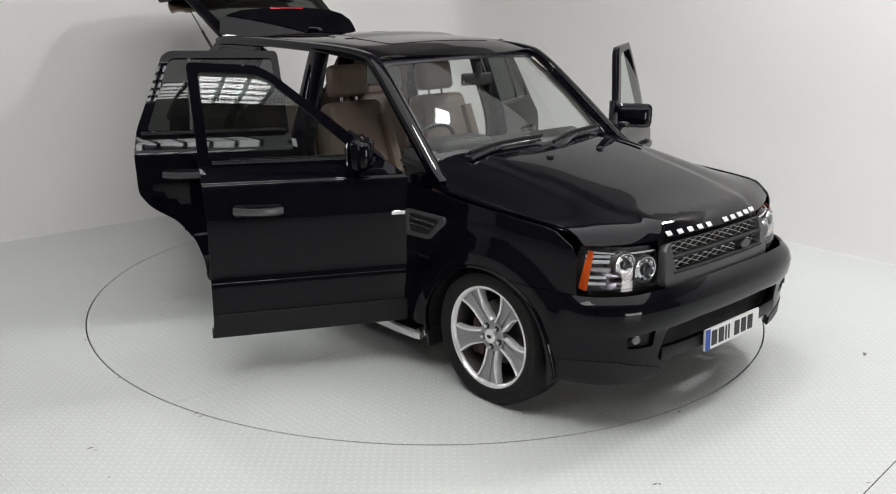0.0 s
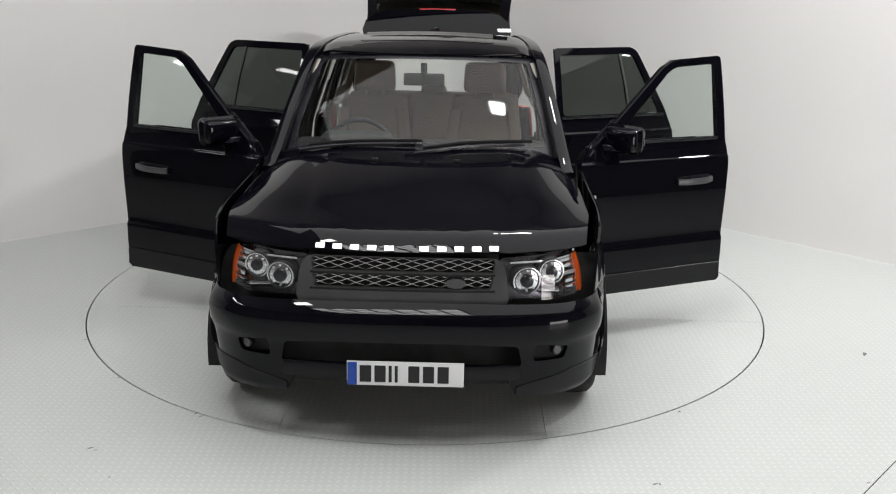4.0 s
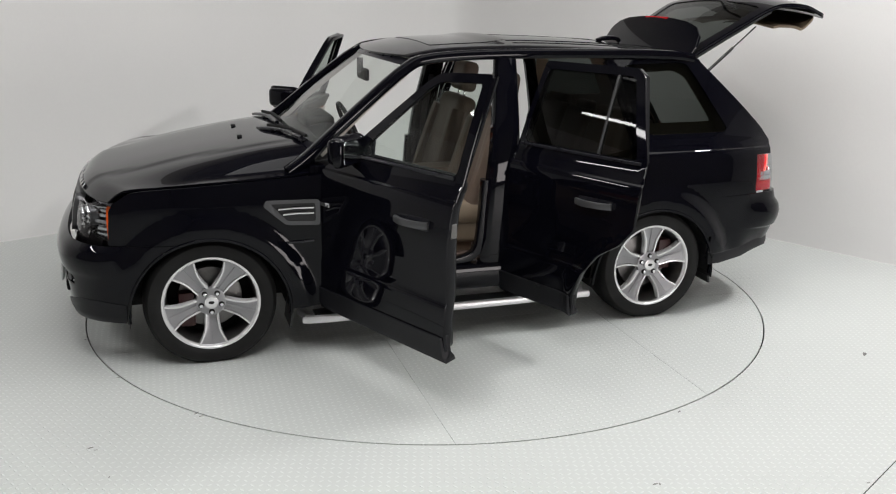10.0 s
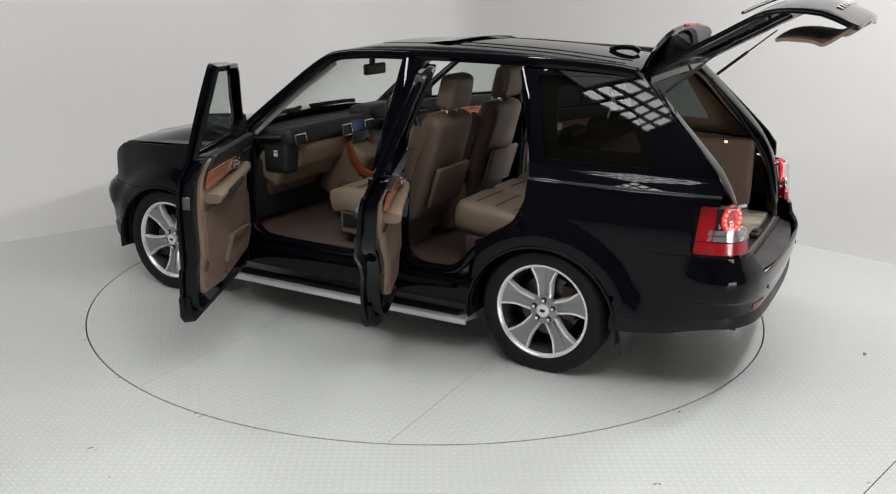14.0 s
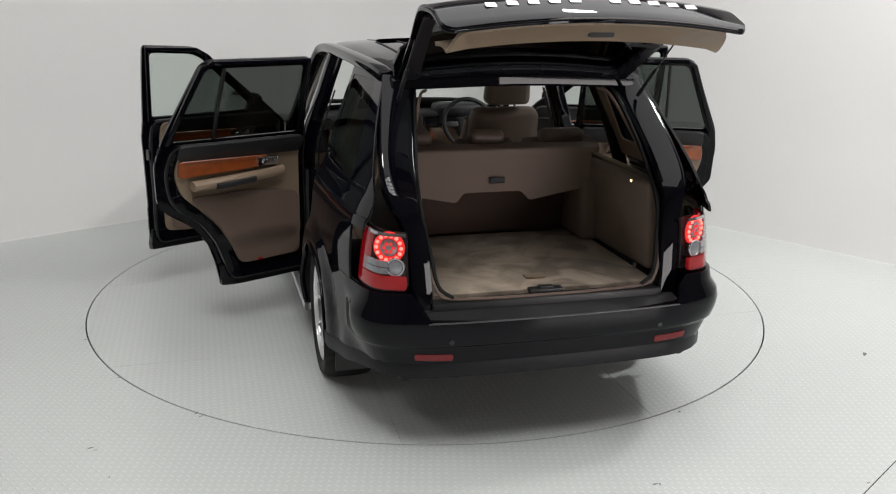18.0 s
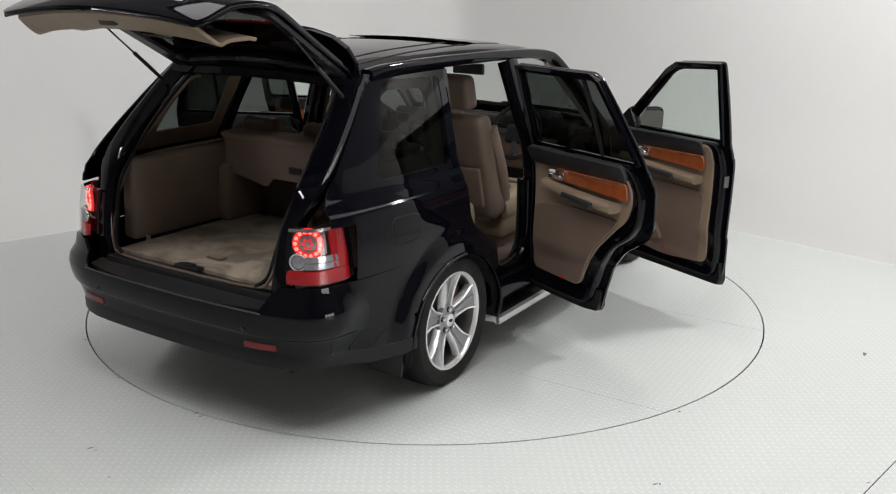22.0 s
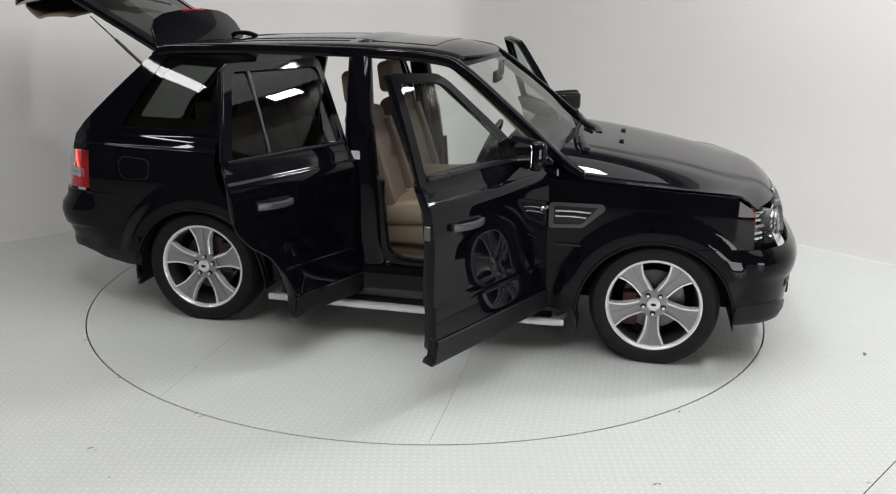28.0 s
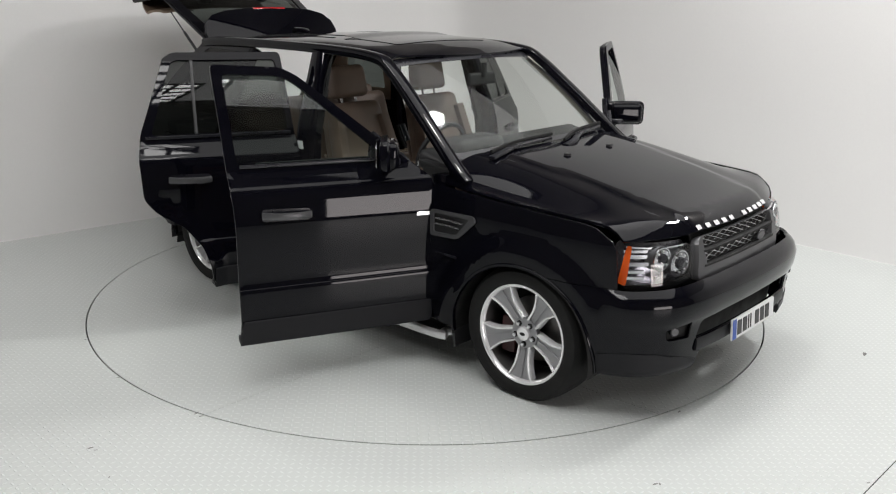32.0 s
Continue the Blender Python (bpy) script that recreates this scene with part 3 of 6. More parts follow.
nose_prof = spline([0.18, 0.24, 0.30, 0.40, 0.50, 0.56, 0.62, 0.66, 0.70, 0.74], [-0.14, -0.07, -0.03, -0.02, -0.008, 0.012, 0.016, 0.0, -0.04, -0.10])


def flush(fn, s0, s1, off=0.0):
    """Lets a wrapped bumper run out flush with the body side."""
    def f(s, z):
        p = fn(s, z)
        k = sstep((abs(s) - s0) / (s1 - s0))
        return (p[0], p[1] * (1 - k) + math.copysign(side_y(p[0], z) + off, s) * k, p[2])
    return f


nose_fn = flush(wrap_fn(nose, nose_prof, 1), 0.95, 1.22)
tail_prof = spline([0.30, 0.36, 0.42, 0.50, 0.525, 0.545, 0.58, 0.64, 0.68, 0.72, 0.79], [-0.10, -0.055, -0.022, -0.012, -0.010, 0.006, 0.009, 0.010, 0.0, -0.03, -0.045])
tail_wrap = wrap_fn(tail, tail_prof, -1)


def tucked(s, z):
    # the lower corners draw in towards the valance
    x, y, z = tail_wrap(s, z)
    k = sstep((0.64 - z) / 0.24) * sstep((abs(s) - 0.55) / 0.35)
    return (x + 0.025 * k, y - math.copysign(0.045 * k, s), z)


tail_fn = flush(tucked, 0.98, 1.2)
face_fn = wrap_fn(nose, spline([0.66, 0.72, 0.80, 0.88, 0.95], [-0.1, -0.108, -0.118, -0.14, -0.17]), 1)
rear_fn = wrap_fn(tail, spline([0.70, 0.78, 0.9, 1.03, 1.1], [-0.052, -0.058, -0.068, -0.088, -0.105]), -1)


def s_at_y(line, y):
    lo, hi = 0.0, 1.6
    for _ in range(40):
        m = (lo + hi) / 2
        lo, hi = (m, hi) if line(m).y < y else (lo, m)
    return lo


def s_at_x(line, x):
    lo, hi = 0.0, 1.9
    for _ in range(40):
        m = (lo + hi) / 2
        lo, hi = (m, hi) if abs(line(m).x) > abs(x) else (lo, m)
    return lo


FRONT_HINGE, REAR_HINGE = (0.735, 0.915), (-0.315, 0.915)
FRONT_OPEN, REAR_OPEN = 65.0, 66.0
BELT = 1.165

front_door_out = [(0.725, 0.275), (0.725, 1.075), (0.60, 1.165), (0.05, 1.605), (-0.03, 1.645), (-0.375, 1.665), (-0.345, 1.165), (-0.325, 0.9), (-0.32, 0.265)]
front_glass_out = [(0.475, 1.19), (0.03, 1.572), (-0.04, 1.604), (-0.322, 1.62), (-0.292, 1.19)]
rear_door_out = [(-0.285, 0.265), (-0.285, 0.9), (-0.325, 1.165), (-0.36, 1.645), (-1.0, 1.648), (-1.05, 1.622), (-1.225, 1.2), (-1.25, 1.06), (-1.245, 0.97), (-1.24, 0.84), (-1.17, 0.75), (-1.03, 0.66), (-0.93, 0.53), (-0.885, 0.40), (-0.87, 0.265)]
rear_glass_out = [(-0.363, 1.19), (-0.395, 1.602), (-0.985, 1.605), (-1.015, 1.588), (-1.168, 1.19)]


def body_side(s):
    side, hint = side_fn(s), (0, s, 0)
    fender = [(0.735, 0.29), (0.735, 1.045), (1.2, 1.015), (1.62, 0.995), (1.70, 0.990), (1.76, 0.980), (1.80, 0.955), (1.845, 0.925), (1.866, 0.885), (1.88, 0.70)]
    fender += arc(AXLE, ARCH_Z, ARCH_R, 73.4, 180, 20)
    part("front_wing", panel([fender], side, hint, 0.012, 0.024, 0.03, rows=(1.0, 1.02)), PAINT, car, "glossy black front wing with flared wheel arch")
    quarter = [(-1.25, 0.98), (-1.255, 1.08), (-1.245, 1.2), (-1.15, 1.6), (-1.12, 1.645), (-1.70, 1.66), (-1.76, 1.62), (-2.06, 1.33), (-2.2, 1.19), (-2.25, 1.12), (-2.25, 1.03), (-2.125, 1.03), (-2.135, 0.775)]
    quarter = quarter[:13] + [(-1.80, 0.77), (-1.80, 0.52)] + arc(-AXLE, ARCH_Z, ARCH_R, 147.3, 28, 24) + [(-0.97, 0.70), (-1.10, 0.76), (-1.20, 0.83), (-1.24, 0.90)]
    hole = rounded([(-1.325, 1.182), (-1.198, 1.60), (-1.625, 1.61), (-1.67, 1.59), (-1.91, 1.205), (-1.885, 1.182)], 0.025)
    part("rear_wing", panel([quarter, hole], side, hint, 0.012, 0.024, 0.03, rows=CREASE_ROWS[3:]), PAINT, car, "glossy black rear quarter panel with flared wheel arch")
    part("quarter_window", panel([hole], side_fn(s, -0.003), hint, 0, 0.06), PRIVACY, car, "dark privacy glass side rear window")
    # arch liner and lip
    for ax, nm in ((AXLE, "front"), (-AXLE, "rear")):
        lip = [(x, s * (side_y(x, z) - 0.006), z) for x, z in arc(ax, ARCH_Z, ARCH_R + 0.003, -3, 183, 40)]
        part("arch_lip", sweep(lip, 0.02, 0.03, (0, s, 0), 8, smooth=0), PAINT, car)
        bm, rings = bmesh.new(), []
        for x, z in arc(ax, ARCH_Z, ARCH_R + 0.004, -6, 186, 24):
            rings.append([bm.verts.new((x, s * y, z)) for y in (side_y(ax, 0.7) - 0.005, 0.55)])
        for p, q in zip(rings, rings[1:]):
            bm.faces.new((p[0], p[1], q[1], q[0]))
        fan = bm.faces.new([r[1] for r in rings])
        part("arch_liner", bm, LINER, car)
    # sill, pillars and rails seen in the open doorways
    part("sill", sweep([(0.90, s * 0.86, 0.37), (0.3, s * 0.868, 0.37), (-0.98, s * 0.868, 0.37)], 0.12, 0.16, smooth=3, power=5), PAINT, car, "gloss black door sill")
    st = part("side_step", sweep([(0.87, s * 0.80, 0.205), (0.82, s * 0.90, 0.203), (0.72, s * 0.955, 0.203), (-0.78, s * 0.955, 0.208), (-0.87, s * 0.935, 0.208), (-0.915, s * 0.83, 0.21)], 0.04, 0.042, smooth=5), ALLOY, car, "brushed alloy side step with rounded ends")
    part("tread", sweep([(0.80, s * 0.875, 0.21), (-0.84, s * 0.875, 0.214)], 0.13, 0.02, smooth=0), TRIM, st, "black rubber step tread")
    part("b_pillar", sweep([(-0.325, s * 0.862, 0.43), (-0.335, s * 0.872, 0.8), (-0.36, s * 0.855, 1.12), (-0.39, s * 0.765, 1.4), (-0.41, s * 0.685, 1.635)], 0.09, lambda t: 0.23 - 0.1 * t, (1, 0, 0), 12), PAINT, car, "gloss black door pillar")
    for edge in (((0.715, 0.845, 1.07), (0.715, 0.858, 0.72), (0.70, 0.86, 0.58), (0.63, 0.862, 0.49), (0.5, 0.862, 0.463), (0.1, 0.862, 0.458), (-0.1, 0.862, 0.465), (-0.195, 0.862, 0.52), (-0.222, 0.865, 0.65), (-0.245, 0.862, 0.95)),
                 ((-0.455, 0.865, 0.95), (-0.445, 0.865, 0.65), (-0.475, 0.862, 0.52), (-0.56, 0.862, 0.465), (-0.72, 0.862, 0.462), (-0.83, 0.862, 0.50), (-0.92, 0.862, 0.60), (-1.03, 0.862, 0.70), (-1.17, 0.86, 0.80), (-1.25, 0.855, 0.95))):
        part("doorway_rim", sweep([(x, s * y, z) for x, y, z in edge], 0.055, 0.07, (0, s, 0), 10, 4), PAINT, car, "gloss black rounded doorway rim")
        part("doorway_seal", sweep([(x, s * (y - 0.042), z) for x, y, z in edge], 0.028, 0.03, (0, s, 0), 8, 2.5), RUBBER, car, "black rubber doorway seal")
    part("seat_belt", sweep([(-0.33, s * 0.80, 0.75), (-0.345, s * 0.785, 1.1), (-0.375, s * 0.69, 1.42)], 0.006, 0.045, (1, 0, 0), 6), DASH, car)
    part("roof_rail", sweep([(0.92, s * 0.835, 1.045), (0.80, s * 0.815, 1.125), (0.5, s * 0.765, 1.37), (0.22, s * 0.715, 1.585), (0.06, s * 0.695, 1.645), (-0.35, s * 0.69, 1.668), (-1.1, s * 0.675, 1.668), (-1.55, s * 0.655, 1.655), (-1.72, s * 0.64, 1.635)], 0.075, 0.06, n=12), PAINT, car, "gloss black windscreen pillar and roof side")
    part("c_pillar_jamb", sweep([(-1.12, s * 0.66, 1.63), (-1.21, s * 0.76, 1.36), (-1.275, s * 0.83, 1.1), (-1.275, s * 0.855, 0.93), (-1.18, s * 0.86, 0.78), (-1.03, s * 0.86, 0.68), (-0.955, s * 0.86, 0.55), (-0.92, s * 0.86, 0.42)], 0.09, 0.06, (0, s, 0), 10), PAINT, car, "gloss black rear doorway jamb")
    part("a_pillar_foot", sweep([(0.77, s * 0.85, 0.40), (0.77, s * 0.855, 0.8), (0.76, s * 0.845, 1.08)], 0.10, 0.09, (1, 0, 0), 10), PAINT, car, "gloss black hinge pillar")
    if s < 0:
        part("pillar_label", rbox(0.05, 0.002, 0.055, 0, 1, (-0.375, -0.908, 1.1), (8, 0, 0)), WHITE, car, "white printed paper label on the door pillar")
        flap = rounded([(-1.70, 0.885), (-1.69, 1.0), (-1.88, 1.01), (-1.905, 0.95), (-1.88, 0.88)], 0.04)
        part("fuel_flap_gap", panel([rounded([(x + (0.006 if x > -1.8 else -0.006), z + (0.006 if z > 0.94 else -0.006)) for x, z in flap], 0.001)], side_fn(s, 0.001), hint, 0.001, 0.04, 0.04), LINER, car)
        part("fuel_flap", panel([flap], side_fn(s, 0.004), hint, 0.002, 0.03, 0.03), PAINT, car, "rounded black fuel filler flap")
    # mud flaps
    part("mud_flap", rbox(0.016, 0.22, 0.30, 0.006, 2, (0.925, s * 0.845, 0.315), (0, -8, 0)), TRIM, car, "black rubber mud flap")
    part("mud_flap", rbox(0.016, 0.19, 0.32, 0.006, 2, (-1.80, s * 0.825, 0.345), (0, 10, 0)), TRIM, car, "black rubber mud flap")
    # side vent on the wing
    vent = [(0.765, 0.91), (1.06, 0.915), (1.075, 0.885), (0.955, 0.775), (0.765, 0.765)]
    v = part("side_vent", panel([rounded(vent, 0.02), rounded([(0.79, 0.892), (1.035, 0.895), (0.945, 0.795), (0.79, 0.788)], 0.015)], side_fn(s, 0.012), hint, 0.014, 0.03, 0.03), GREY, car, "dark grey side vent with chrome strakes")
    part("mesh", panel([rounded([(0.79, 0.892), (1.035, 0.895), (0.945, 0.795), (0.79, 0.788)], 0.015)], side_fn(s, 0.004), hint, 0.003, 0.05), TRIM, v)
    for z0, x1 in ((0.868, 0.995), (0.838, 0.97)):
        part("strake", sweep([(0.80, s * (side_y(0.8, z0) + 0.014), z0), (0.9, s * (side_y(0.9, z0) + 0.014), z0 + 0.002), (x1, s * (side_y(x1, z0) + 0.014), z0 - 0.002)], 0.006, 0.012, smooth=3), CHROME, v)
    part("reflector_strip", sweep([(0.95, s * (side_y(0.95, 0.67) + 0.004), 0.672), (0.80, s * (side_y(0.8, 0.67) + 0.004), 0.675)], 0.008, 0.012, smooth=2), SATIN, car)


def build_shell():
    # roof
    roof = [(0.285 - 0.16 * (abs(y) / 0.69) ** 2, y) for y in np.linspace(-0.69, 0.69, 15)]
    roof += [(x, roof_w(x) + 0.004) for x in np.linspace(0.0, -1.72, 12)] + [(-1.74, 0.3), (-1.745, 0), (-1.74, -0.3)] + [(x, -roof_w(x) - 0.004) for x in np.linspace(-1.72, 0.0, 12)]
    part("roof", panel([roof], roof_fn, (0, 0, 1), 0.012, 0.06), PAINT, car, "glossy black roof panel")
    lining = [(0.2 - 0.16 * (abs(y) / 0.6) ** 2, y) for y in np.linspace(-0.6, 0.6, 9)] + [(-1.7, 0.56), (-1.7, -0.56)]
    part("headlining", panel([lining], lambda x, y: (x, y, roof_fn(x, y)[2] - 0.055), (0, 0, -1), 0.01, 0.15, 0.15), HEADLINER, car, "pale fabric headlining")
    for y in (-0.46, -0.33, 0.33, 0.46):
        part("roof_groove", sweep([(x, y, roof_fn(x, y)[2] + 0.0005) for x in np.linspace(-0.55, -1.6, 8)], 0.016, 0.006, smooth=0), LINER, car)
    fin = sweep([(-1.36, 0, 1.705), (-1.42, 0, 1.722), (-1.5, 0, 1.722), (-1.54, 0, 1.70)], lambda t: 0.02 + 0.055 * math.sin(math.pi * min(1, t * 1.1)), 0.03, n=10)
    part("aerial", fin, PAINT, car, "black roof aerial pod")
    sr = panel([rounded([(-0.02, -0.43), (-0.02, 0.43), (-0.52, 0.43), (-0.52, -0.43)], 0.05)], lambda x, y: (x, y, roof_fn(x, y)[2] + 0.003 + 0.012 * sstep((-0.34 - x) / 0.16)), (0, 0, 1), 0.003, 0.06)
    part("sunroof", sr, mat("sunroof_glass", (0.004, 0.004, 0.005), 0.04), car, "dark glass sunroof, tilted up at its rear edge")
    # bonnet
    front = [(2.05 - 0.19 * (abs(y) / 0.85) ** 2.4, y) for y in np.linspace(-0.83, 0.83, 19)]
    rear = [(0.86 - 0.10 * (abs(y) / 0.8) ** 2, y) for y in np.linspace(0.80, -0.80, 15)]
    out = front + [(1.62, 0.868), (1.2, 0.875), (0.78, 0.87)] + rear + [(0.78, -0.87), (1.2, -0.875), (1.62, -0.868)]
    part("bonnet", panel([out], bonnet_fn, (0, 0, 1), 0.014, 0.05), PAINT, car, "glossy black sculpted bonnet")
    for y in (-0.22, 0.22):
        part("washer_jet", rbox(0.03, 0.035, 0.014, 0.005, 2, (1.12, y, bonnet_fn(1.12, y)[2] + 0.006)), TRIM, car)
    # cowl, scuttle and windscreen
    part("cowl", panel([[(0.87 - 0.10 * (y / 0.8) ** 2, y) for y in np.linspace(-0.8, 0.8, 13)] + [(0.97 - 0.25 * (y / 0.8) ** 2 - 0.22, y) for y in np.linspace(0.79, -0.79, 13)]], lambda x, y: (x, y, 1.135 + 0.25 * (0.86 - x - 0.1 * (y / 0.8) ** 2) * 0.3 - 0.04 * (y / 0.8) ** 2), (0, 0, 1), 0.01, 0.07), TRIM, car, "black plastic scuttle panel")

    def screen_fn(u, v):
        w = 0.80 + (0.665 - 0.80) * v
        x = (0.88 - 0.13 * u * u) * (1 - v) + (0.25 - 0.14 * u * u) * v + 0.02 * math.sin(math.pi * v)
        z = (1.135 - 0.035 * u * u) * (1 - v) + (1.655 - 0.03 * u * u) * v + 0.015 * math.sin(math.pi * v)
        return (x, u * w, z)
    part("windscreen", panel([[(-1, 0), (1, 0), (1, 1), (-1, 1)]], screen_fn, (1, 0, 0.5), 0, 0.12, 0.12), CLEAR, car, "clear raked windscreen")
    edge = [[(-1, 0), (1, 0), (1, 1), (-1, 1)], rounded([(-0.93, 0.1), (0.93, 0.1), (0.93, 0.93), (-0.93, 0.93)], 0.06)]
    part("windscreen_border", panel(edge, lambda u, v: Vector(screen_fn(u, v)) + Vector((0.003, 0, 0.003)), (1, 0, 0.5), 0.002, 0.1, 0.06), SATIN, car, "black printed windscreen border")
    # front bumper with lower intake
    sb = s_at_x(nose, AXLE + ARCH_R + 0.002)
    st = s_at_x(nose, 1.505)
    top = [(s, 0.71 - 0.014 * min(1, abs(s / 1.0)) ** 2) for s in np.linspace(-st, st, 33)]
    side = [(s_at_x(nose, x), z) for x, z in arc(AXLE, ARCH_Z, ARCH_R + 0.002, 70, 0, 14)]
    low = [(s, 0.262 + 0.098 * sstep((0.53 - abs(s)) / 0.04)) for s in np.linspace(sb, -sb, 61)][1:-1]
    low = side + low + [(-s, z) for s, z in side[::-1]]
    slot = rounded([(-0.52, 0.525), (-0.3, 0.54), (0.3, 0.54), (0.52, 0.525), (0.545, 0.425), (-0.545, 0.425)], 0.02)
    fogs = [rounded([(k * 0.60, 0.535), (k * 0.765, 0.51), (k * 0.75, 0.45), (k * 0.595, 0.445)], 0.02) for k in (-1, 1)]
    part("front_bumper", panel([top + low, slot] + fogs, nose_fn, away(0.5), 0.02, 0.04, 0.04, rows=(0.66, 0.675, 0.69, 0.535, 0.55)), PAINT, car, "glossy black front bumper with wide lower intake")
    part("intake", panel([rounded([(-0.72, 0.57), (0.72, 0.57), (0.72, 0.292), (-0.72, 0.292)], 0.03)], lambda s, z: Vector(nose_fn(s, z)) - Vector((0.09, 0, 0)), away(0.5), 0.01, 0.09), LINER, car, "black intake behind the bumper")
    part("intake_bar", sweep([Vector(nose_fn(s, 0.392)) - Vector((0.004, 0, 0)) for s in np.linspace(-0.535, 0.535, 15)], 0.03, 0.068, smooth=0), CLADDING, car, "satin black intake bar")
    for k in (-1, 1):
        lip = [(k * 0.525, 0.268), (k * 0.52, 0.318), (k * 0.62, 0.345), (k * 0.80, 0.385), (k * 0.95, 0.39), (k * s_at_x(nose, AXLE + ARCH_R + 0.012), 0.372), (k * s_at_x(nose, AXLE + ARCH_R + 0.012), 0.264)]
        part("splitter", panel([rounded(lip, 0.01)], lambda s, z: Vector(nose_fn(s, z)) + Vector((0.005 + 0.006 * sstep((0.33 - z) / 0.06), k * 0.003, 0)), away(0.5), 0.012, 0.04, 0.04), CLADDING, car, "satin black lower bumper lip")
    for k in (-1, 1):
        part("fog_lamp_pocket", panel([rounded([(k * 0.58, 0.55), (k * 0.785, 0.525), (k * 0.77, 0.435), (k * 0.575, 0.43)], 0.02)], lambda s, z: Vector(nose_fn(s, z)) - Vector((0.03, 0, 0)), away(0.5), 0.005, 0.06), LINER, car)
        p = Vector(nose_fn(k * 0.70, 0.495))
        f = part("fog_lamp", cyl(0.024, 0.03, 20, bev=0.006), SATIN, car, "small round fog lamp", Matrix.Translation(p + Vector((-0.015, 0, 0))) @ Euler((0, radians(90), radians(30 * k))).to_matrix().to_4x4())
        part("lens", cyl(0.018, 0.006, 20, (0, 0, 0.014)), GREY, f)
        part("pocket_fin", sweep([Vector(nose_fn(k * u, z)) - Vector((o, 0, 0)) for u, z, o in ((0.74, 0.49, 0.02), (0.70, 0.462, 0.012), (0.61, 0.457, 0.008))], 0.006, 0.01), CHROME, f, "slanted chrome fin")
    # rear bumper
    st = s_at_x(tail, -1.795)
    top = [(s, 0.645 if abs(s) < 0.6 else 0.645 + 0.125 * sstep((abs(s) - 0.6) / 0.05)) for s in np.linspace(-st, st, 61)]
    low = [(s, 0.415 - 0.05 * sstep((abs(s) - 0.9) / 0.4)) for s in np.linspace(st, -st, 25)]
    part("rear_bumper", panel([top + low], tail_fn, away(-0.5), 0.02, 0.045, 0.04, rows=(0.515, 0.525, 0.535, 0.545)), PAINT, car, "glossy black rear bumper")
    # grey strip stands for the line of light on the lip's painted crest
    part("step_highlight", sweep([Vector(tail_fn(s, 0.648)) + Vector((0.004, 0, 0)) for s in np.linspace(-0.6, 0.6, 15)], 0.008, 0.008, smooth=0), GREY, car, "thin grey strip as highlight along the load lip")
    part("rear_valance", sweep([Vector(tail_fn(s, 0.42 - 0.05 * sstep((abs(s) - 0.9) / 0.4))) for s in np.linspace(-st, st, 31)], 0.02, 0.075, smooth=0), CLADDING, car, "satin black rear valance")
    pad = [(-2.475 + 0.06 * (y / 0.6) ** 2, y) for y in np.linspace(-0.62, 0.62, 15)] + [(-2.30, 0.62), (-2.30, -0.62)]
    part("bumper_step", panel([pad], lambda x, y: (x, y, 0.672 - 0.026 * (-2.33 - x) / 0.12), (0, 0, 1), 0.02, 0.2, 0.05), TRIM, car, "black plastic load lip")
    for k in (-1, 1):
        part("rear_reflector", panel([rounded([(k * 0.49, 0.467), (k * 0.67, 0.472), (k * 0.67, 0.502), (k * 0.49, 0.497)], 0.008)], lambda s, z: Vector(tail_fn(s, z)) - Vector((0.004, 0, 0)), away(-0.5), 0.005, 0.05), DARK_RED, car, "dark red rear reflector")
        part("exhaust", join(cyl(0.03, 0.18, 24, (-2.27, k * 0.68, 0.385), (0, 86, 0))), LINER, car, "dull steel exhaust tip")
        part("parking_sensor", cyl(0.012, 0.004, 12, tuple(Vector(tail_fn(k * 0.5, 0.56)) - Vector((0.001, 0, 0))), (0, 90, 0)), SATIN, car)
    # floor pan
    part("floor_pan", join(rbox(2.0, 1.58, 0.14, 0.03, 2, (-0.05, 0, 0.34)), rbox(0.95, 1.0, 0.2, 0.04, 2, (1.4, 0, 0.36)), rbox(1.15, 1.0, 0.3, 0.05, 2, (-1.55, 0, 0.42)), rbox(0.3, 1.3, 0.2, 0.05, 2, (-2.1, 0, 0.44)), rbox(0.25, 1.2, 0.2, 0.04, 2, (1.85, 0, 0.38)), rbox(0.5, 1.56, 0.4, 0.04, 2, (0.95, 0, 0.75))), LINER, car, "black underbody")


for side_sign in (1, -1):
    body_side(side_sign)
build_shell()


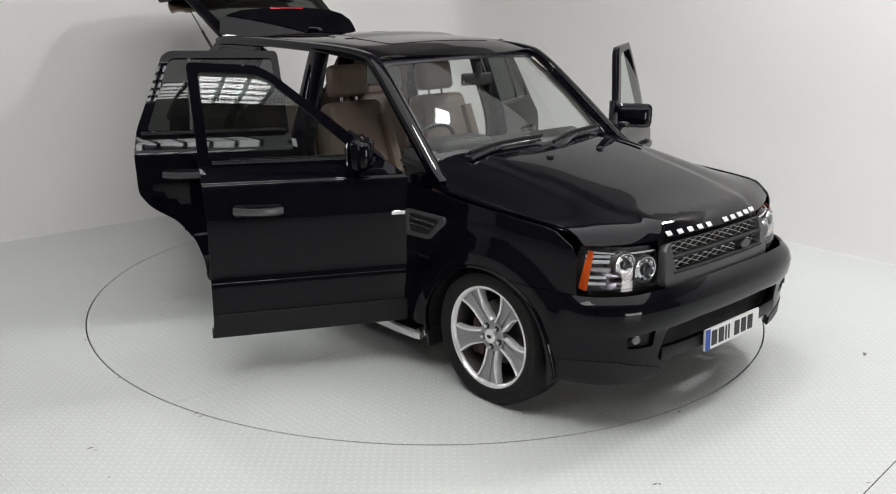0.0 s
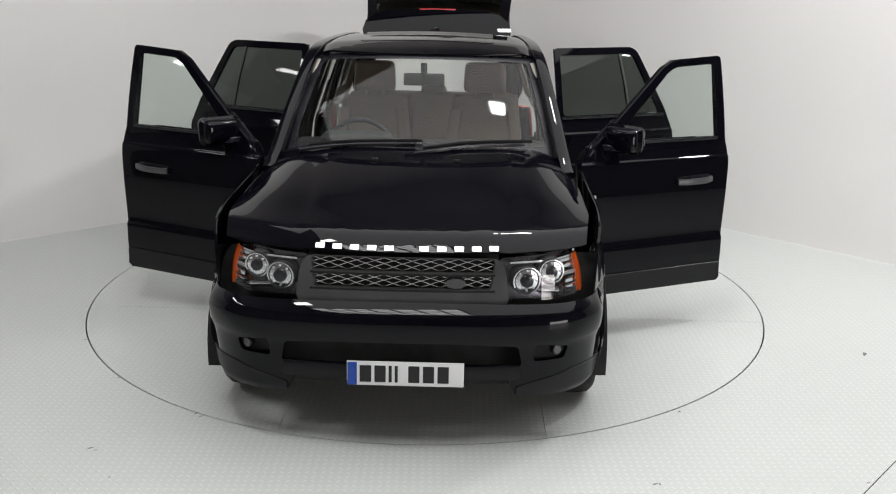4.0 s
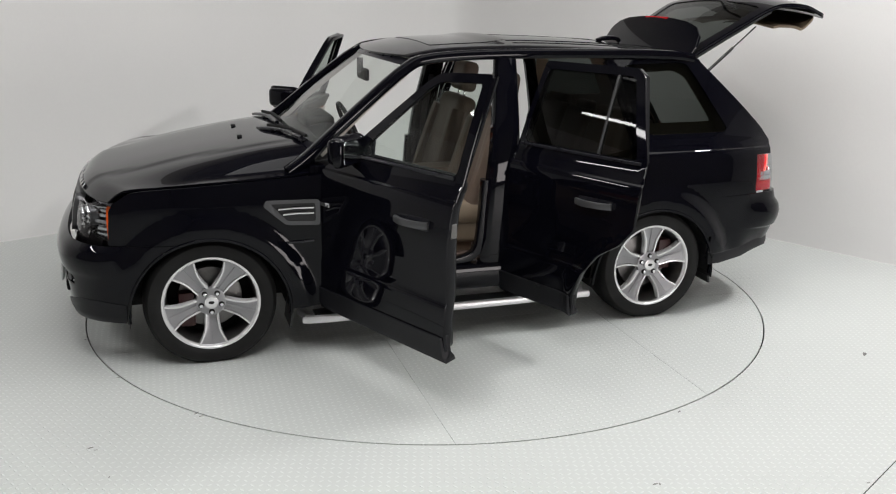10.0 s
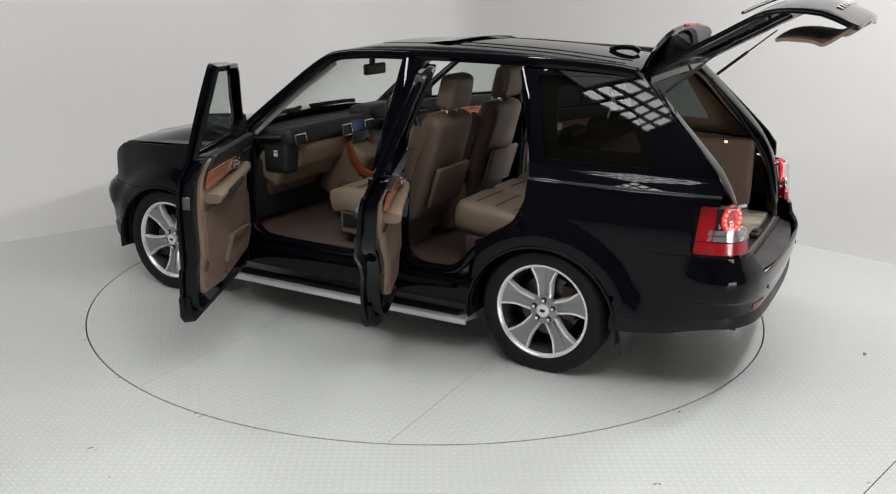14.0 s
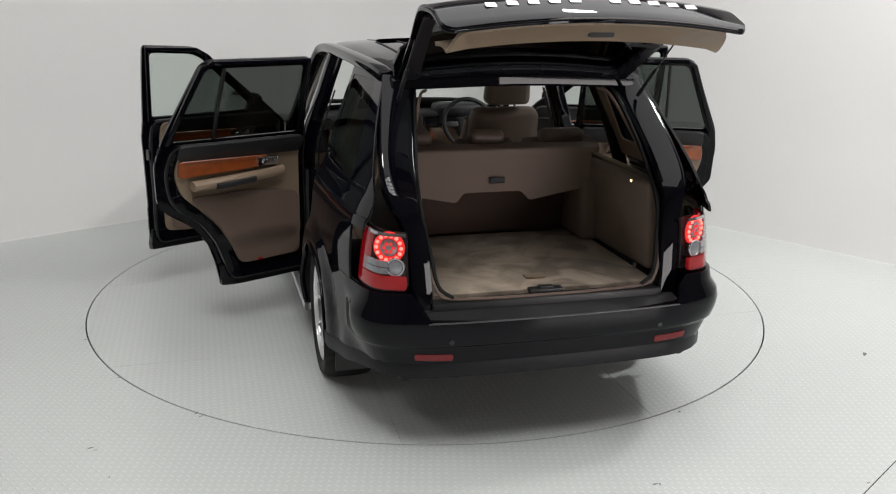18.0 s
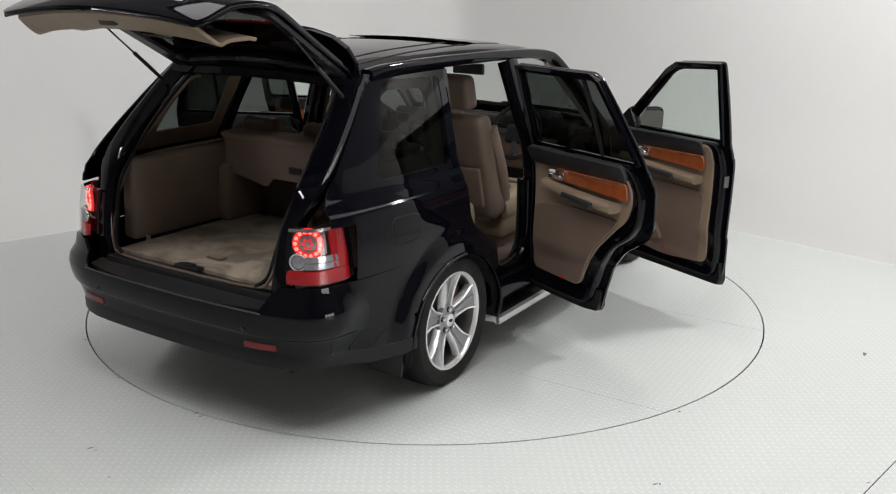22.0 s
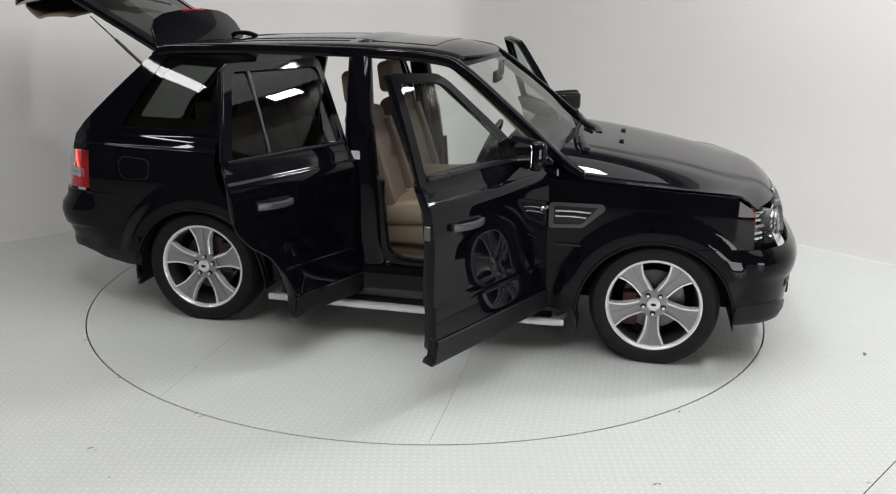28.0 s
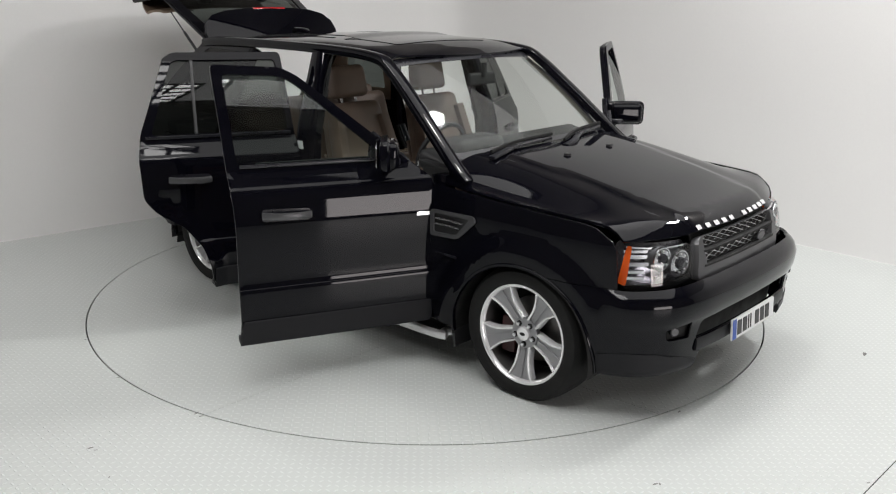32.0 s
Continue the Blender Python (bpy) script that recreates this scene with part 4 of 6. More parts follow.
# ---- lamps, grille, plates ----
def build_face():
    g = panel([rounded([(-0.495, 0.688), (0.495, 0.688), (0.462, 0.90), (-0.462, 0.90)], 0.06), rounded([(-0.40, 0.752), (0.40, 0.752), (0.425, 0.898), (-0.425, 0.898)], 0.03)], lambda s, z: Vector(face_fn(s, z)) + Vector((0.035, 0, 0)), away(0.5), 0.05, 0.05)
    grille = part("grille", g, GREY, car, "two-row mesh grille in a grey surround")
    part("backing", panel([[(-0.44, 0.72), (0.44, 0.72), (0.44, 0.92), (-0.44, 0.92)]], lambda s, z: Vector(face_fn(s, z)) - Vector((0.02, 0, 0)), away(0.5), 0.01, 0.1), LINER, grille)
    for z0 in (0.757, 0.828):
        part("grille_bar", sweep([Vector(face_fn(s, z0)) + Vector((0.022, 0, 0)) for s in np.linspace(-0.42, 0.42, 11)], 0.03, 0.016, smooth=0), LINER, grille)
        bms = []
        n = 10
        for i in range(n):
            for a, b in ((0, 1), (1, 0)):
                s0, s1 = -0.42 + 0.84 * i / n, -0.42 + 0.84 * (i + 1) / n
                for za, zb in ((z0 + 0.01 + 0.028 * a, z0 + 0.01 + 0.028 * b), (z0 + 0.038 + 0.024 * a, z0 + 0.038 + 0.024 * b)):
                    bms.append(sweep([Vector(face_fn(s0, za)) + Vector((0.012, 0, 0)), Vector(face_fn(s1, zb)) + Vector((0.012, 0, 0))], 0.0045, 0.0035, smooth=0, n=4))
        part("mesh", join(*bms), MESH, grille, "bright woven grille mesh")
    oval = cyl(0.045, 0.008, 24)
    bmesh.ops.scale(oval, vec=(0.5, 1, 1), verts=oval.verts[:])
    oval.transform(Matrix.Translation(Vector(face_fn(0.24, 0.79)) + Vector((0.03, 0, 0))) @ pose(0, 0, 0, 0, 90, 0))
    part("badge", oval, GREY, grille, "oval grey badge")
    for i in range(11):
        if i == 5:
            continue
        y = -0.372 + 0.775 * i / 10
        x = 2.038 - 0.19 * (abs(y) / 0.85) ** 2.4
        part("bonnet_letter_block", rbox(0.004, 0.042, 0.027, 0.002, 1, (x + 0.004, y, bonnet_fn(x, y)[2] + 0.0), (0, -42, 0)), BRIGHT, car, "small bright metal block of the bonnet lettering")
    # headlamps
    for k in (-1, 1):
        s0, s1 = s_at_y(nose, 0.455), s_at_y(nose, 0.915)
        out = rounded([(k * s0, 0.69), (k * (s0 + 0.02), 0.875), (k * s1, 0.897), (k * (s1 + 0.04), 0.71), (k * (s1 - 0.05), 0.685)], 0.03)
        h = part("headlamp", panel([out], lambda s, z: Vector(face_fn(s, z)) - Vector((0.06, 0.03 * k, 0)), away(0.5), 0.01, 0.06), LAMP_CHROME, car, "clear twin-projector headlamp with amber side marker")
        part("cover", panel([out], lambda s, z: Vector(face_fn(s, z)) + Vector((0.02, 0, 0)), away(0.5), 0, 0.06), LENS, h)
        for s, z, r in ((0.57, 0.79, 0.056), (0.715, 0.825, 0.05)):
            p = Vector(face_fn(k * s, z)) + Vector((-0.035, 0, 0))
            turn = Matrix.Translation(p) @ Euler((0, radians(90), radians(12 * k))).to_matrix().to_4x4()
            part("bezel", join(cyl(r + 0.014, 0.05, 28, r2=r + 0.004), cyl(r + 0.012, 0.006, 28, (0, 0, 0.02))), GREY, h, "", turn)
            part("projector", join(cyl(r * 0.55, 0.03, 28, (0, 0, 0.03), bev=0.012)), PROJECTOR, h, "dark round projector lens", turn)
            part("reflector_bowl", cyl(r * 0.95, 0.012, 28, (0, 0, 0.022), bev=0.004), CHROME, h, "", turn)
            for q in range(8):
                part("led_dot", cyl(0.005, 0.008, 8, bev=0.002), WHITE, h, "", turn @ Matrix.Translation((r * 0.82 * math.cos(q * 0.785), r * 0.82 * math.sin(q * 0.785), 0.031)))
            part("led_ring", sweep([(r * 1.1 * math.cos(a), r * 1.1 * math.sin(a), 0.028) for a in np.linspace(0.3, 5.2, 14)], 0.008, 0.008, smooth=0, n=6), CHROME, h, "", turn)
        part("brow", sweep([Vector(face_fn(k * s, 0.868 + 0.015 * (s - s0) / (s1 - s0))) + Vector((-0.012, 0, 0)) for s in np.linspace(s0 + 0.04, s1 - 0.03, 10)], 0.012, 0.012, smooth=0, n=6), CHROME, h)
        for z0 in (0.735, 0.765, 0.80, 0.835, 0.86):
            part("reflector_step", sweep([Vector(face_fn(k * s, z0)) + Vector((-0.03, 0, 0)) for s in np.linspace(0.80 + 0.03 * (z0 < 0.78), s1 - 0.04, 5)], 0.014, 0.02, smooth=0, n=6, power=4), CHROME if z0 != 0.80 else CLEAR_LENS, h, "chrome reflector step")
        part("reflector", rbox(0.02, 0.10, 0.03, 0.01, 2, tuple(Vector(face_fn(k * 0.70, 0.735)) - Vector((0.03, 0, 0)))), CHROME, h)
        part("side_marker", panel([rounded([(k * (s1 - 0.015), 0.7), (k * (s1 - 0.04), 0.888), (k * (s1 - 0.002), 0.89), (k * (s1 + 0.036), 0.712)], 0.015)], lambda s, z: Vector(face_fn(s, z)) + Vector((0.012, 0, 0)), away(0.5), 0.015, 0.05), AMBER, h, "amber side marker lens")
    # number plate with plain bars
    p = part("number_plate", rbox(0.012, 0.52, 0.111, 0.004, 2, (2.182, 0.022, 0.395), (0, -4, 0)), WHITE, car, "white front number plate with a blue end strip")
    part("blue_strip", rbox(0.004, 0.042, 0.107, 0.002, 1, (2.189, -0.214, 0.395), (0, -4, 0)), PLATE_BLUE, p)
    for y, w in ((-0.155, 0.052), (-0.09, 0.05), (-0.045, 0.014), (-0.018, 0.014), (0.06, 0.05), (0.125, 0.05), (0.19, 0.05)):
        part("character_bar", rbox(0.004, w, 0.078, 0.002, 1, (2.1885, y, 0.395), (0, -4, 0)), INK, p)
    # tail lamps
    for k in (-1, 1):
        s0, s1 = s_at_y(tail, 0.695), s_at_x(tail, -2.195)
        out = rounded([(k * s0, 0.775), (k * (s0 + 0.01), 1.02), (k * (s1 + 0.03), 1.03), (k * (s1 + 0.05), 0.775)], 0.02)
        L = part("tail_lamp", panel([out], lambda s, z: Vector(rear_fn(s, z)) + Vector((0.055, -0.02 * k, 0)), away(-0.5), 0.02, 0.05), SMOKE, car, "rear lamp cluster with a glowing red ring")
        part("cover", panel([out], rear_fn, away(-0.5), 0, 0.05), LENS, L)
        inner = lambda s, z: Vector(rear_fn(s, z)) + Vector((0.006, -0.004 * k, 0))
        part("red_band", panel([rounded([(k * (s0 + 0.006), 0.78), (k * (s0 + 0.006), 0.838), (k * (s1 + 0.042), 0.842), (k * (s1 + 0.045), 0.78)], 0.012)], inner, away(-0.5), 0.02, 0.04), RED_LENS, L, "red lower lens")
        part("red_side", panel([rounded([(k * (s1 - 0.055), 0.845), (k * (s1 - 0.062), 1.024), (k * (s1 + 0.026), 1.024), (k * (s1 + 0.041), 0.846)], 0.01)], inner, away(-0.5), 0.02, 0.04), RED_LENS, L, "red side lens")
        part("lamp_brow", panel([rounded([(k * (s0 + 0.01), 1.012), (k * (s0 + 0.012), 1.026), (k * (s1 - 0.02), 1.028), (k * (s1 - 0.02), 1.014)], 0.005)], inner, away(-0.5), 0.01, 0.05), CHROME, L, "thin bright upper edge")
        for z0 in (0.862, 0.892):
            part("indicator", panel([rounded([(k * (s0 + 0.10), z0 - 0.013), (k * (s0 + 0.10), z0 + 0.013), (k * (s1 - 0.03), z0 + 0.013), (k * (s1 - 0.02), z0 - 0.013)], 0.006)], inner, away(-0.5), 0.012, 0.04), CLEAR_LENS, L, "clear indicator lens")

        def seat_at(s, z, r):
            p = Vector(rear_fn(s, z))
            n = (Vector(rear_fn(s + 0.02, z)) - Vector(rear_fn(s - 0.02, z))).cross(Vector((0, 0, 1)))
            n = (n if n.x < 0 else -n).normalized()
            return Matrix.Translation(p - n * r) @ n.to_track_quat("Z", "Y").to_matrix().to_4x4()
        at_ring, at_rev = seat_at(k * s_at_y(tail, 0.80), 0.955, 0.046), seat_at(k * s_at_y(tail, 0.752), 0.878, 0.024)
        part("light_ring", sweep([(0.056 * math.cos(a), 0.056 * math.sin(a), -0.004) for a in np.linspace(0, 2 * math.pi, 29)[:-1]], 0.03, 0.014, smooth=0, n=8, closed=True), RED_GLOW, L, "red ring of the rear lamp", at_ring)
        for q in range(14):
            part("led", cyl(0.0085, 0.012, 10, bev=0.003), RED_LIT, L, "glowing red light dot", at_ring @ Matrix.Translation((0.056 * math.cos(q * math.pi / 7), 0.056 * math.sin(q * math.pi / 7), 0.003)))
        part("ring_core", cyl(0.04, 0.012, 20, bev=0.004), CLEAR_LENS, L, "", at_ring)
        for q in range(6):
            part("core_facet", cyl(0.009, 0.008, 6, bev=0.002), RED_GLOW, L, "dimly lit red facet", at_ring @ Matrix.Translation((0.02 * math.cos(q * 1.047), 0.02 * math.sin(q * 1.047), 0.006)))
        part("lamp_bezel", sweep([(0.037 * math.cos(a), 0.037 * math.sin(a), 0.002) for a in np.linspace(0, 2 * math.pi, 23)[:-1]], 0.01, 0.014, smooth=0, n=8, closed=True), CHROME, L, "chrome ring of the reversing lamp", at_rev)
        part("reverse_lamp", cyl(0.032, 0.016, 20, bev=0.006), CLEAR_LENS, L, "clear round reversing lamp", at_rev)


build_face()


# ---- doors, tailgate ----
def build_door(s, front):
    hx, hy = FRONT_HINGE if front else REAR_HINGE
    at = (hx, s * hy, 0)
    out = front_door_out if front else rear_door_out
    gl = front_glass_out if front else rear_glass_out
    ang = FRONT_OPEN if front else REAR_OPEN
    hint = (0, s, 0)
    d = part("front_door" if front else "rear_door", panel([rounded(out, 0.03), rounded(gl, 0.03)], side_fn(s), hint, 0.018, 0.045, 0.04, at, CREASE_ROWS), PAINT, car,
             ("open glossy black front door" if front else "open glossy black rear door") + " with almond leather lining and wood trim", pose(hx if front else hx - 0.075, at[1], 0, 0, 0, -s * ang))
    # hollow inner frame: a rim set inwards of the skin
    cen = Vector((sum(p[0] for p in out) / len(out), sum(p[1] for p in out) / len(out)))
    if front:
        low = [(0.70, 0.33), (0.70, 1.08), (0.60, 1.165), (-0.30, 1.165), (-0.295, 0.9), (-0.29, 0.32)]
        card = [(0.655, 0.42), (0.66, 1.10), (0.52, 1.15), (-0.25, 1.15), (-0.24, 0.88), (-0.235, 0.40), (0.1, 0.37)]
    else:
        low = [(-0.32, 0.32), (-0.32, 0.9), (-0.345, 1.165), (-1.18, 1.165), (-1.205, 1.0), (-1.19, 0.86), (-1.13, 0.78), (-1.0, 0.69), (-0.90, 0.55), (-0.845, 0.40), (-0.83, 0.32)]
        card = [(-0.365, 0.42), (-0.365, 0.9), (-0.38, 1.15), (-1.135, 1.15), (-1.165, 1.0), (-1.13, 0.88), (-1.03, 0.79), (-0.92, 0.68), (-0.82, 0.52), (-0.775, 0.41)]
    part("inner_shell", panel([rounded(low, 0.05)], side_fn(s, -0.085), (0, -s, 0), 0.012, 0.08, 0.06, at), PAINT, d, "gloss black inner door frame")
    ring = [Vector((x, s * (side_y(x, z) - 0.045), z)) - Vector(at) for x, z in resample(rounded(low, 0.05), 0.09)]
    part("door_edge", sweep(ring, 0.02, 0.075, (0, s, 0), 8, smooth=0, closed=True), PAINT, d)
    frame_out = ([(0.60, 1.165), (0.05, 1.605), (-0.03, 1.645), (-0.375, 1.665), (-0.325, 1.165)] if front else [(-0.325, 1.165), (-0.36, 1.645), (-1.0, 1.648), (-1.05, 1.622), (-1.22, 1.18)])
    fr = [Vector((x * 1.0 + (cen.x - x) * 0.05, s * (side_y(x, z) - 0.03), z - 0.02 * (z > 1.3))) - Vector(at) for x, z in frame_out]
    part("window_frame", sweep(fr, 0.03, 0.036, (0, s, 0), 8, smooth=0, power=5), PAINT, d, "gloss black window frame")

    def bowed(x, z):
        return side_fn(s, -0.012 + 0.013 * (1 - ((z - 1.38) / 0.2) ** 2))(x, z)
    part("window_glass", panel([rounded(gl, 0.02)], bowed, hint, 0, 0.05, 0.05, at), FRONT_GLASS if front else PRIVACY, d, "lightly tinted window" if front else "dark privacy glass window")
    x0, x1 = (0.50, -0.28) if front else (-0.35, -1.2)
    part("belt_trim", sweep([Vector((x, s * (side_y(x, 1.175) + 0.004), 1.178)) - Vector(at) for x in np.linspace(x0, x1, 8)], 0.012, 0.018, smooth=0), SATIN, d)
    if not front:
        part("window_divider", sweep([Vector((x, s * (side_y(x, z) - 0.008), z)) - Vector(at) for x, z in ((-0.895, 1.6), (-0.905, 1.4), (-0.91, 1.19))], 0.022, 0.02, (1, 0, 0), smooth=0), TRIM, d)
    # outer crease, lower cladding, handle
    xs = np.linspace(0.715, -0.312, 10) if front else np.linspace(-0.295, -0.86, 8)

    def flare(x, z):
        p = Vector(side_fn(s, 0.012)(x, z))
        return p + Vector((0, s * (0.012 * sstep((0.39 - z) / 0.12) - 0.02 * sstep((0.29 - z) / 0.02)), 0))
    part("lower_cladding", panel([rounded([(xs[0], 0.27), (xs[0], 0.40), (xs[-1], 0.40 if front else 0.39), (xs[-1] - (0.008 if front else 0.0), 0.33), (xs[-1] - (0.02 if front else 0.01), 0.266)], 0.01)], flare, hint, 0.06, 0.03, 0.03, at, rows=(0.31, 0.33, 0.355, 0.375)), CLADDING, d, "satin black lower door cladding that flares at the foot")
    hx0, hx1 = (0.05, -0.195) if front else (-0.855, -1.095)
    part("handle", sweep([Vector((x, s * (side_y(x, 0.935) + o), 0.935 + 0.008 * (k / 4))) - Vector(at) for k, (x, o) in enumerate(zip(np.linspace(hx0, hx1, 5), (0.012, 0.035, 0.04, 0.035, 0.012)))], 0.022, 0.036, smooth=3), GREY, d, "grey metallic pull handle")
    part("handle_recess", panel([rounded([(hx0, 0.905), (hx0, 0.965), (hx1, 0.972), (hx1, 0.91)], 0.02)], side_fn(s, 0.002), hint, 0.002, 0.06, 0.06, at), SATIN, d)
    if front:
        part("badge", rbox(0.085, 0.006, 0.024, 0.003, 1, tuple(Vector((0.668, s * (side_y(0.69, 0.885) + 0.003), 0.885)) - Vector(at))), CHROME, d, "small bright side badge")
    # lining: dark top roll, wood band, leather, armrest, pocket
    fn = side_fn(s, -0.10)
    inn = (0, -s, 0)
    zw = 1.04
    part("lining", panel([rounded(card, 0.05)], fn, inn, 0.02, 0.07, 0.06, at), LEATHER2, d, "almond leather door lining")
    xa, xb = (0.64, -0.20) if front else (-0.375, -1.15)
    part("top_roll", panel([rounded([(xa, 1.075), (xa - 0.08 if front else xa, 1.17), (xb, 1.17), (xb, 1.075)], 0.03)], side_fn(s, -0.115), inn, 0.03, 0.07, 0.06, at), DASH, d, "dark padded door top")
    wa, wb = (0.30, -0.195) if front else (-0.62, -1.15)
    part("wood_band", panel([rounded([(wa, 1.005), (wa + 0.02, 1.07), (wb, 1.075), (wb, 0.985)], 0.02)], side_fn(s, -0.125), inn, 0.012, 0.06, 0.06, at), WOOD, d, "polished cherry wood band")
    hb = wa + 0.02
    part("inner_handle", join(rbox(0.13, 0.012, 0.055, 0.01, 2), rbox(0.08, 0.02, 0.022, 0.008, 2, (0.0, -s * 0.012, 0))), CHROME, d, "chrome inner door handle", Matrix.Translation(Vector((hb, s * (side_y(hb, 1.03) - 0.135), 1.035)) - Vector(at)))
    am = [(0.50, 0.98), (0.30, 0.955), (0.0, 0.935), (-0.17, 0.925)] if front else [(-0.50, 0.975), (-0.7, 0.955), (-0.95, 0.94), (-1.08, 0.935)]
    part("armrest", sweep([Vector((x, s * (side_y(x, z) - 0.145), z)) - Vector(at) for x, z in am], lambda t: 0.05 + 0.05 * t, 0.055, n=12, power=3), LEATHER2, d, "padded almond leather armrest")
    part("armrest_recess", sweep([Vector((x, s * (side_y(x, z) - 0.165 - 0.02 * k), z - 0.012)) - Vector(at) for k, (x, z) in enumerate(am[1:3])], 0.05, 0.035, n=8), DASH, d)
    low_c = [(0.64, 0.43), (0.645, 0.80), (0.3, 0.86), (-0.195, 0.85), (-0.19, 0.41), (0.1, 0.38)] if front else [(-0.38, 0.43), (-0.38, 0.82), (-0.70, 0.865), (-1.08, 0.86), (-1.02, 0.795), (-0.91, 0.68), (-0.82, 0.53), (-0.785, 0.42)]
    part("lower_lining", panel([rounded(low_c, 0.05)], side_fn(s, -0.115), inn, 0.02, 0.07, 0.06, at), DOOR_LOW, d, "brown leather lower door panel")
    pk = [(0.56, 0.47), (0.58, 0.60), (0.2, 0.63), (0.12, 0.47)]
    if front:
        part("door_pocket", panel([rounded(pk, 0.03)], side_fn(s, -0.14), inn, 0.025, 0.05, 0.05, at), DOOR_LOW, d, "brown leather door pocket")
    if front:
        part("speaker_grille", panel([rounded([(0.62, 0.98), (0.61, 1.08), (0.45, 1.08), (0.44, 0.98)], 0.015)], side_fn(s, -0.125), inn, 0.008, 0.05, 0.05, at), DASH, d, "dark speaker grille")
        build_mirror(s, d, at)
    part("courtesy_lamp", rbox(0.03, 0.006, 0.012, 0.002, 1, tuple(Vector(((0.1 if front else -0.66), s * (side_y(0.1, 0.43) - 0.13), 0.43)) - Vector(at))), RED_LENS, d)
    lx = -0.312 if front else -1.195
    part("latch", rbox(0.012, 0.04, 0.07, 0.004, 1, tuple(Vector((lx, s * (side_y(lx, 0.93) - 0.05), 0.93)) - Vector(at))), STEEL, d)
    part("weather_seal", sweep([p + Vector((0, -s * 0.035, 0)) for p in ring], 0.012, 0.018, (0, s, 0), 6, smooth=0, closed=True), RUBBER, d)
    if front:
        # the open window frame springs outwards towards its top
        for ob in [d] + [c for c in d.children if c.name.split(".")[0] in ("window_frame", "window_glass", "sail_panel", "inner_sail")]:
            pane = ob.name.startswith("window_glass")
            for v in ob.data.vertices:
                v.co.y += s * 0.036 * (0.45 if pane else max(0, (v.co.z - 1.17) / 0.49))


def build_mirror(s, d, at):
    o = Vector(at)
    c = Vector((0.470, s * 0.955, 1.216))
    lean = Matrix.Translation(c - o) @ Matrix.Rotation(radians(s * 20), 4, "Z")
    bm = rbox(0.11, 0.26, 0.165, 0.048, 4)
    for v in bm.verts:
        if v.co.x > 0:
            v.co.y *= 0.86
            v.co.z *= 0.84
    bm.transform(lean)
    m = part("door_mirror", bm, PAINT, d, "black door mirror housing")
    part("mirror_glass", panel([rounded([(-0.108, -0.062), (0.108, -0.062), (0.108, 0.062), (-0.108, 0.062)], 0.03)], lambda u, v: lean @ Vector((-0.064, u, v)), (-1, 0, 0), 0.003, 0.1), MIRROR, m, "mirror glass")
    part("mirror_arm", sweep([Vector((0.52, s * 0.86, 1.16)) - o, Vector((0.515, s * 0.91, 1.165)) - o, c - o + Vector((0, 0, -0.05))], 0.07, 0.04, (0, 0, 1)), SATIN, m)
    part("sail_panel", panel([[(0.60, 1.17), (0.42, 1.31), (0.40, 1.18)]], side_fn(s, -0.004), (0, s, 0), 0.02, 0.06, 0.05, at), SATIN, d, "black mirror base triangle")
    part("inner_sail", panel([rounded([(0.655, 1.10), (0.60, 1.175), (0.43, 1.31), (0.395, 1.15)], 0.02)], side_fn(s, -0.06), (0, -s, 0), 0.03, 0.06, 0.05, at), SATIN, d, "black inner mirror cover")


for side_sign in (1, -1):
    for is_front in (True, False):
        build_door(side_sign, is_front)

GATE_HINGE = Vector((-1.735, 0, 1.655))
GATE_OPEN = 69.0


